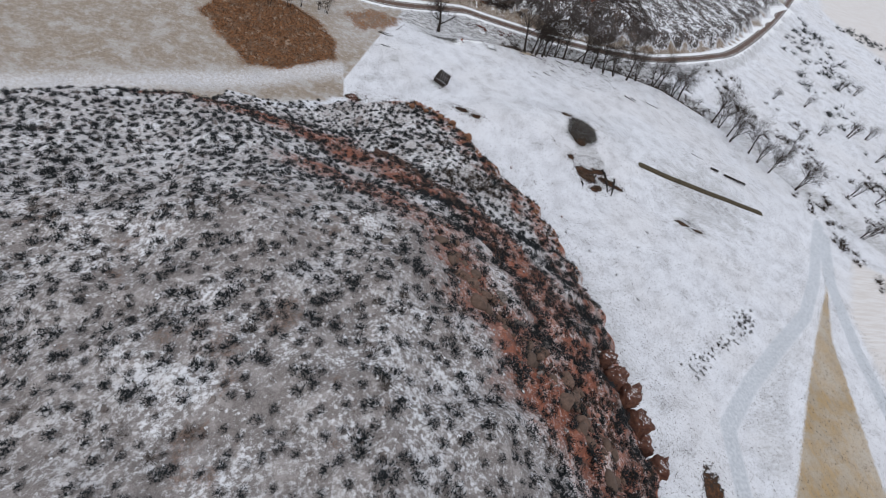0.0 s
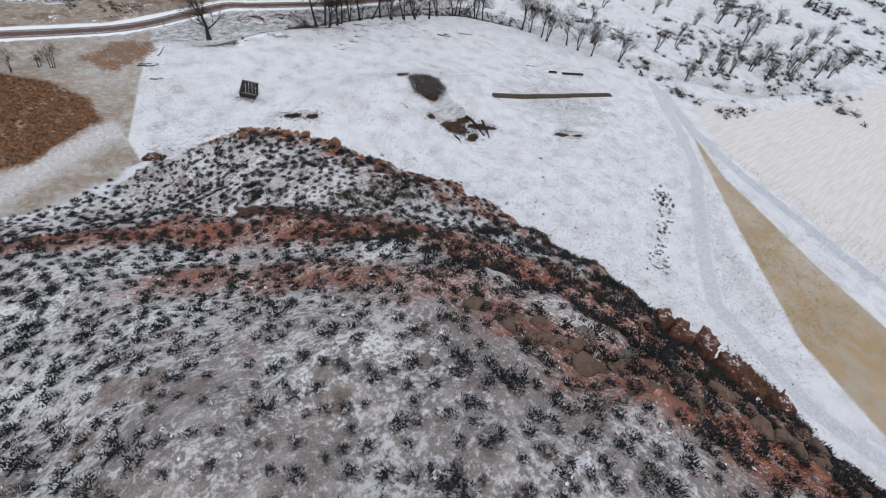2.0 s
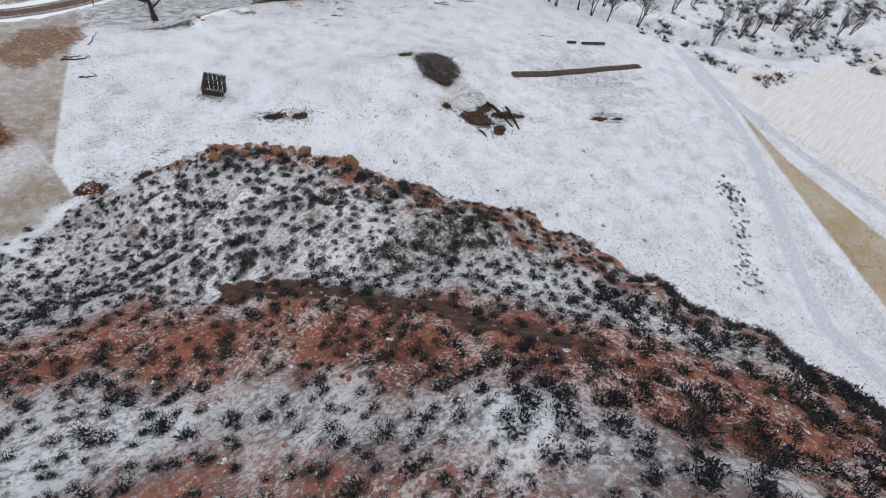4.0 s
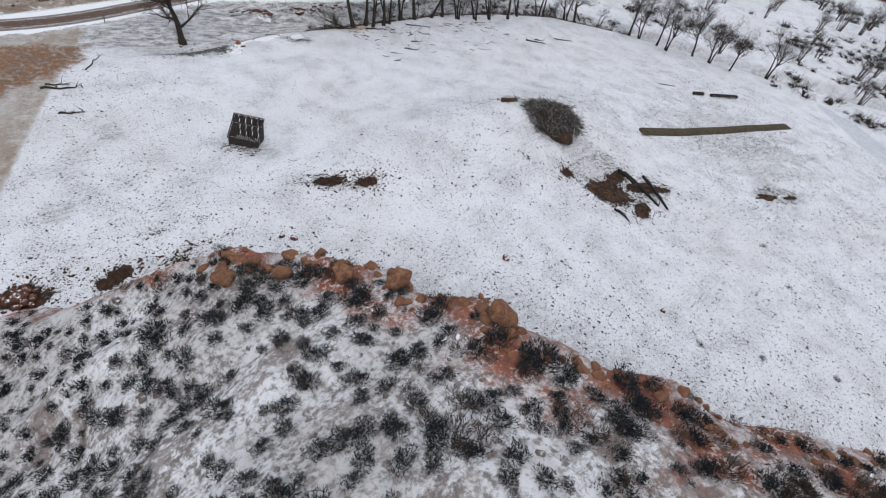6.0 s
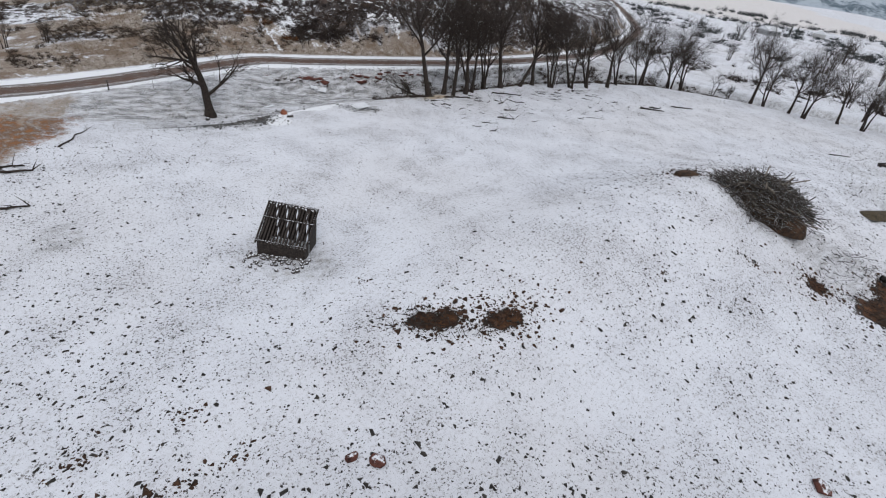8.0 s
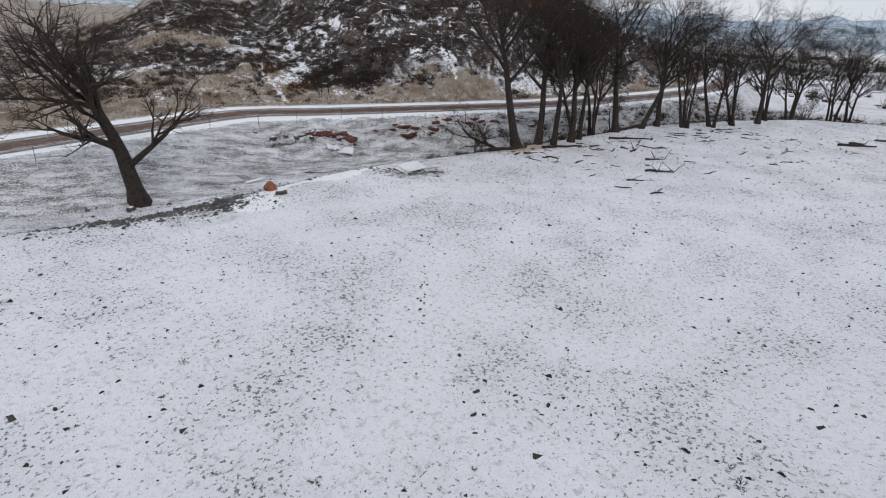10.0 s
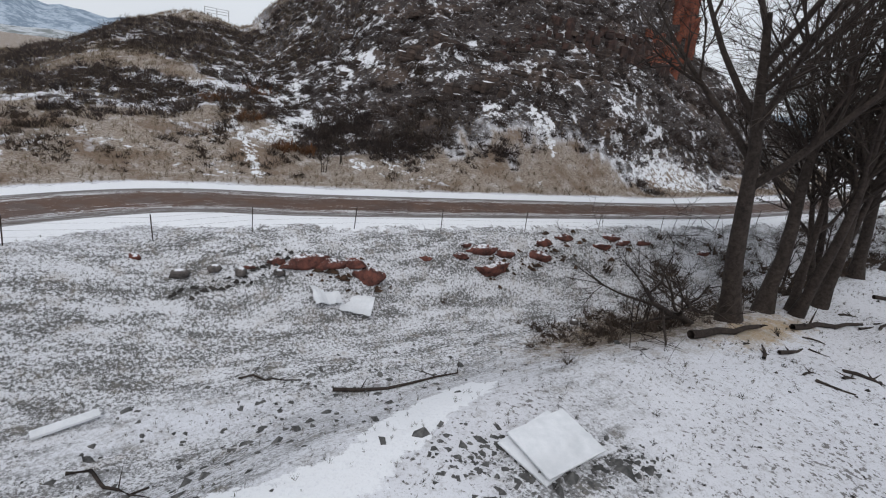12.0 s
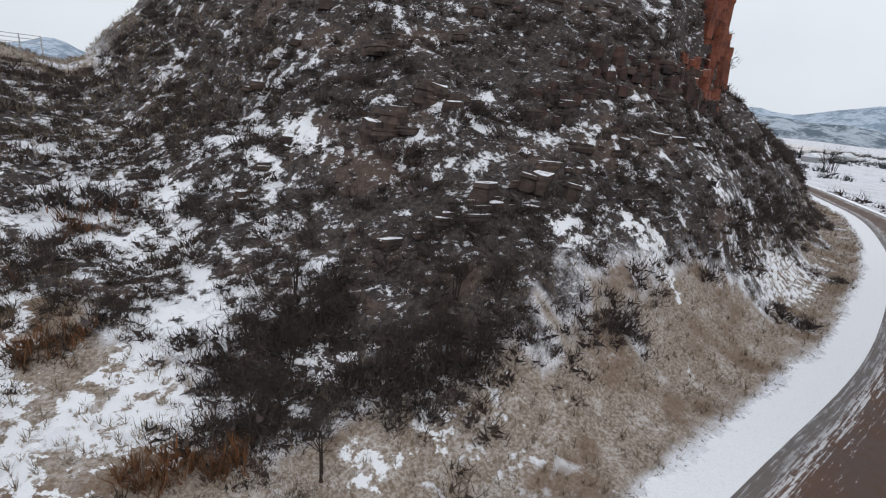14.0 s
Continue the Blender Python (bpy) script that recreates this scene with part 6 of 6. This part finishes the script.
# woods and thickets far down the valley
WOODS = plain("far_woods", (0.028, 0.036, 0.04), (0.075, 0.08, 0.078), 0.1, per_island=True, local=False)
x, y, r = where(2600, (330, 40), (760, 420), lambda x, y, r: (waves(x, y, 130, 85, 4) > 0.12) & (way(ROAD, x, y)[0] > 12) & (np.hypot(x - 590, y - 202) > 32), 58)
scatter("far_woods", thicket_forms, x, y, np.clip(r.lognormal(1.15, 0.35, len(x)), 1.5, 6.0), WOODS, "dark leafless woods on the snowy valley floor", "woods", 0.3, 59)
x, y, r = where(1300, (232, 85), (420, 250), lambda x, y, r: (waves(x, y, 42, 87, 4) > 0.15) & (way(CREEK, x, y)[0] < 70), 62)
scatter("willow_thickets", thicket_forms, x, y, np.clip(r.lognormal(0.85, 0.4, len(x)), 0.9, 4.0), TWIG, "dark leafless willow thickets on the creek flat", "brush", 0.1, 63)
# snow-capped ledge rocks on the hillside
LEDGE = plain("ledge_rock", (0.03, 0.025, 0.023), (0.105, 0.075, 0.062), 1.2, snow=0.16, local=False, bump=0.8)
ledge = [shard_mesh(80 + i, LEDGE, 6 + i % 3, 0.85) for i in range(6)]
r_l = random.Random(12)


def terrace(x0, y0, x1, y1, count, low, high):
    """Blocks that crop out along one bed."""
    for i in range(count):
        t = (i + r_l.random()) / count
        s = r_l.uniform(low, high)
        rock("ledge_rock", ledge[r_l.randrange(6)], x0 + (x1 - x0) * t + r_l.gauss(0, 0.5), y0 + (y1 - y0) * t + r_l.gauss(0, 0.4), (s * r_l.uniform(1.2, 2.0), s, s * r_l.uniform(0.5, 0.9)),
             "dark sandstone ledge block capped with snow", "ledge blocks on the hillside", r_l.uniform(-25, 25) - 8, 0.8, "rock", r_l.uniform(-6, 10))


terrace(96, 249.5, 108, 246.0, 16, 0.3, 0.8)
terrace(98.5, 256.2, 106, 253.5, 12, 0.4, 0.9)
terrace(100, 262, 126, 254, 26, 0.3, 0.8)
terrace(96, 270, 120, 262, 20, 0.3, 0.9)
terrace(106, 251, 126, 248.5, 24, 0.3, 0.8)
terrace(110, 246.5, 128, 244.5, 18, 0.25, 0.7)
terrace(90, 258, 98, 262, 8, 0.25, 0.6)
for x, y, s in ((99.2, 255.9, 1.3), (100.2, 255.5, 0.9), (101.9, 248.6, 0.95), (105.1, 246.8, 1.0), (104.4, 247.3, 0.8), (113.3, 246.1, 0.6), (112.5, 247.1, 0.5), (102.4, 255.0, 0.9), (103.4, 254.8, 0.8), (106.5, 245.4, 0.8)):
    rock("ledge_rock", ledge[int(x * 3) % 6], x, y, (s * 1.4, s, s), "large dark sandstone block capped with snow", "ledge blocks on the hillside", 20, 0.6, "rock", 8)
# red cliff at the hill's end
CLIFF = plain("cliff_rock", (0.028, 0.022, 0.021), (0.095, 0.055, 0.045), 0.8, snow=0.05, local=False, bump=0.9)
CLIFF_RED = plain("red_cliff_rock", (0.085, 0.03, 0.022), (0.25, 0.085, 0.05), 0.8, snow=0.03, local=False, bump=0.9)
cliff_rocks = [shard_mesh(90 + i, CLIFF, 6, 0.9) for i in range(4)]
tip_rocks = [shard_mesh(95 + i, CLIFF_RED, 7, 0.9) for i in range(4)]
line_c = [(110, 250.9), (118, 250.5), (128, 248.5), (136, 250.5), (143, 252.3), (146.5, 253.4), (148.3, 256.5), (148.5, 262), (147.5, 270)]
for i in range(150):
    t = (i // 2) / 74 * (len(line_c) - 1)
    k = min(int(t), len(line_c) - 2)
    back = (i % 2) * r_l.uniform(1.0, 2.2)
    x = line_c[k][0] + (line_c[k + 1][0] - line_c[k][0]) * (t - k) + r_l.gauss(0, 0.4) - back * (0.8 if k > 4 else 0.1)
    y = line_c[k][1] + (line_c[k + 1][1] - line_c[k][1]) * (t - k) + r_l.gauss(0, 0.3) - 0.6 * (i % 4 > 1) + back
    s = r_l.uniform(0.5, 1.3) * (0.5 + 0.6 * min(1, i / 70))
    tall = r_l.uniform(0.7, 1.5) if t < 3.5 else r_l.uniform(1.5, 3.2)
    rock("cliff_block", (tip_rocks if x > 137 + r_l.uniform(-5, 5) else cliff_rocks)[i % 4], x, y, (s * r_l.uniform(0.9, 1.3), s, s * tall), "fractured dark red sandstone block in the cliff band", "blocks of the cliff band", r_l.uniform(-30, 30), 0.45 if t < 4 else 0.85, "rock", r_l.uniform(-4, 4))
# rust-coloured clumps and bare thickets at the foot of the hillside
for n, (x, y, a, b, num) in enumerate(((82.6, 243.8, 1.0, 0.8, 60), (80.9, 251.3, 1.2, 0.8, 45), (84.5, 243.0, 0.7, 0.5, 25), (79.0, 257.0, 1.5, 1.0, 40), (84.5, 262.0, 2.0, 1.5, 50))):
    gx, gy = x + r_h.normal(0, 0.6, num) * a, y + r_h.normal(0, 0.6, num) * b
    scatter("rusty_clump", straw_forms, gx, gy, np.clip(r_h.normal(0.8, 0.2, num), 0.4, 1.3), RUSTY, "rust-orange dried weeds at the foot of the hillside", "weeds", 0.02, 60 + n)
for i, (x, y, s) in enumerate(((87.2, 247.3, 0.36), (85.4, 243.6, 0.34), (86.3, 244.6, 0.3), (89.8, 247.0, 0.36), (91.8, 241.9, 0.3), (94.6, 241.4, 0.36), (93.4, 242.4, 0.4), (91.3, 243.2, 0.3), (88.0, 245.9, 0.3), (97.5, 243.3, 0.34), (86.8, 241.2, 0.3), (78.5, 247.5, 0.22), (84.8, 239.6, 0.3), (90.2, 249.6, 0.3), (95.6, 244.4, 0.36))):
    plant_tree(small_trees[i % 3], x, y, 57 * i, s, "dark leafless shrub at the foot of the snowy hillside", "thicket shrubs", "shrub", "shrub")
thick_x, thick_y = np.concatenate([q + r_h.normal(0, 1.3, 60) for q in (87.2, 85.6, 89.8, 92.0, 94.6, 91.0)]), np.concatenate([q + r_h.normal(0, 0.9, 60) for q in (247.3, 243.8, 247.0, 242.3, 241.8, 243.6)])
scatter("thicket", thicket_forms, thick_x, thick_y, np.clip(r_h.normal(0.7, 0.25, len(thick_x)), 0.3, 1.3), SLOPE_BRUSH, "dense dark leafless thicket at the hillside's foot", "brush", 0.05, 66)

# ---- far things ----
gate = thing("gate", "pale metal rail gate on the grassy saddle", "gate", pose(84.6, 313, height(86, 313.2) + 0.1, 0, 0, 8))
PIPE = plain("galvanised_pipe", (0.55, 0.57, 0.6), (0.68, 0.7, 0.72), 3.0, 0.5, 0.5)
for x in (0.0, 2.2, 4.4):
    v, f = [], []
    box(v, f, (x - 0.06, -0.06, -0.3), (x + 0.06, 0.06, 1.5))
    part("post", mesh_of("post", v, f, PIPE), gate)
for z in (0.5, 1.0, 1.45):
    v, f = [], []
    box(v, f, (0, -0.04, z - 0.04), (4.4, 0.04, z + 0.04))
    part("rail", mesh_of("rail", v, f, PIPE), gate)


def house(name, label, x, y, turn, L, W, H, wall, roof):
    h = thing(name, label, name.replace("_", " "), pose(x, y, height(x, y) - 0.3, 0, 0, turn))
    v, f = [], []
    box(v, f, (-L / 2, -W / 2, 0), (L / 2, W / 2, H))
    part("wall", mesh_of("wall", v, f, wall), h)
    v = [(-L / 2 - 0.6, -W / 2 - 0.6, H - 0.2), (L / 2 + 0.6, -W / 2 - 0.6, H - 0.2), (L / 2 + 0.6, 0, H + W * 0.28), (-L / 2 - 0.6, 0, H + W * 0.28), (-L / 2 - 0.6, W / 2 + 0.6, H - 0.2), (L / 2 + 0.6, W / 2 + 0.6, H - 0.2)]
    part("roof", mesh_of("roof", v, [(0, 1, 2, 3), (3, 2, 5, 4), (0, 3, 4), (1, 5, 2), (0, 4, 5, 1)], roof), h)
    for i in range(max(2, int(L / 5))):
        v, f = [], []
        xx = -L / 2 + L * (i + 0.5) / max(2, int(L / 5))
        box(v, f, (xx - 0.6, -W / 2 - 0.06, H * 0.4), (xx + 0.6, -W / 2 + 0.05, H * 0.4 + 1.2))
        part("window", mesh_of("window", v, f, plain("dark_glass", (0.02, 0.022, 0.025), (0.04, 0.042, 0.045), 1.0, 0.2)), h)


ROOF_SNOW = plain("snowy_roof", (0.7, 0.71, 0.74), (0.8, 0.81, 0.84), 0.5)
house("barn", "long dark red barn with a snowy roof", 596, 202, -56, 44, 12, 4.5, plain("barn_red", (0.13, 0.03, 0.035), (0.2, 0.05, 0.05), 0.6), ROOF_SNOW)
house("house", "pale house with a snowy roof far down the valley", 560, 292, 20, 14, 9, 3.5, plain("pale_siding", (0.4, 0.4, 0.4), (0.55, 0.55, 0.54), 0.6), ROOF_SNOW)
house("house", "grey house with a snowy roof far down the valley", 470, 296, -10, 16, 9, 3.5, plain("grey_siding", (0.25, 0.26, 0.27), (0.36, 0.36, 0.37), 0.6), ROOF_SNOW)
spruce = plain("spruce_needles", (0.012, 0.018, 0.015), (0.03, 0.042, 0.035), 1.0, per_island=True, local=False)
for i, (x, y, s) in enumerate(((590, 171, 12), (579, 151, 11), (586, 163, 7), (570, 140, 9), (520, 300, 9), (500, 310, 10), (548, 305, 8))):
    t = thing("spruce", "dark spruce tree on the snowy valley floor", "tree", pose(x, y, height(x, y) - 1.5, 0, 0, 50 * i), "spruces in the valley")
    tb = Tubes()
    tb.add([Vector((0, 0, -1)), Vector((0, 0, s * 0.9))], [0.2, 0.04], 6)
    part("trunk", tb.mesh("trunk", BARK), t)
    r = np.random.default_rng(i)
    n = 420
    hh = r.uniform(0.08, 1, n) ** 1.2
    a, rad = r.uniform(0, 6.28, n), (1 - hh) * s * 0.28 + 0.1
    tip = np.stack([np.cos(a) * rad, np.sin(a) * rad, hh * s - rad * 0.35], 1)
    base = np.stack([np.cos(a) * rad * 0.1, np.sin(a) * rad * 0.1, hh * s], 1)
    side = np.stack([-np.sin(a), np.cos(a), 0 * a], 1) * 0.35
    q = np.stack([base - side, base + side, tip], 1)
    part("crown", mesh_np("crown", q.reshape(-1, 3), np.arange(3 * n).reshape(-1, 3), spruce), t)


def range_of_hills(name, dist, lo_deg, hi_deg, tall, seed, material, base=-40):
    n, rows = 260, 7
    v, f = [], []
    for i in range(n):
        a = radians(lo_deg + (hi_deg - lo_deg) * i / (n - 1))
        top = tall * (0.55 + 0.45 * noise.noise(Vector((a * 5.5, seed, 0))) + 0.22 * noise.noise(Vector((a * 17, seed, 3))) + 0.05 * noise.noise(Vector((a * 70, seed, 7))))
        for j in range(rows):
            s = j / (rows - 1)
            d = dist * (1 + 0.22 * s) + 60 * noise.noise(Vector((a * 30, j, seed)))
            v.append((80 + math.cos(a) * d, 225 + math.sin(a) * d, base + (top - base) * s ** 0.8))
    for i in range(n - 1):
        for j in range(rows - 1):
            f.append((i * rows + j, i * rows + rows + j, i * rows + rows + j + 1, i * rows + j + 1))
    return tagged(new(name, mesh_of(name, v, f, material, True)), "snowy wooded hills in the far distance, coloured with haze", "backdrop", kind="structure")


# the wood and snow tones passed in already hold the blue of distance haze
def hazy_material(name, wood, snow):
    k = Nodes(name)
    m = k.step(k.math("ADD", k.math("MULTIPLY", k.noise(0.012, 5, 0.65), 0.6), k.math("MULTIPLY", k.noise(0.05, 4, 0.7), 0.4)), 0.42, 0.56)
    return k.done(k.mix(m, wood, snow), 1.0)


# distance haze is put into these colours; no air is modelled
range_of_hills("backdrop_hills", 1500, -75, 75, 85, 2, hazy_material("hazy_far_hills", (0.10, 0.135, 0.165), (0.38, 0.43, 0.49)))
range_of_hills("backdrop_ridge", 2700, -110, 110, 230, 5, hazy_material("hazy_far_ridge", (0.20, 0.26, 0.33), (0.42, 0.49, 0.58)))
range_of_hills("backdrop_west", 1900, 75, 300, 30, 9, hazy_material("hazy_west_hills", (0.20, 0.22, 0.22), (0.5, 0.53, 0.57)))
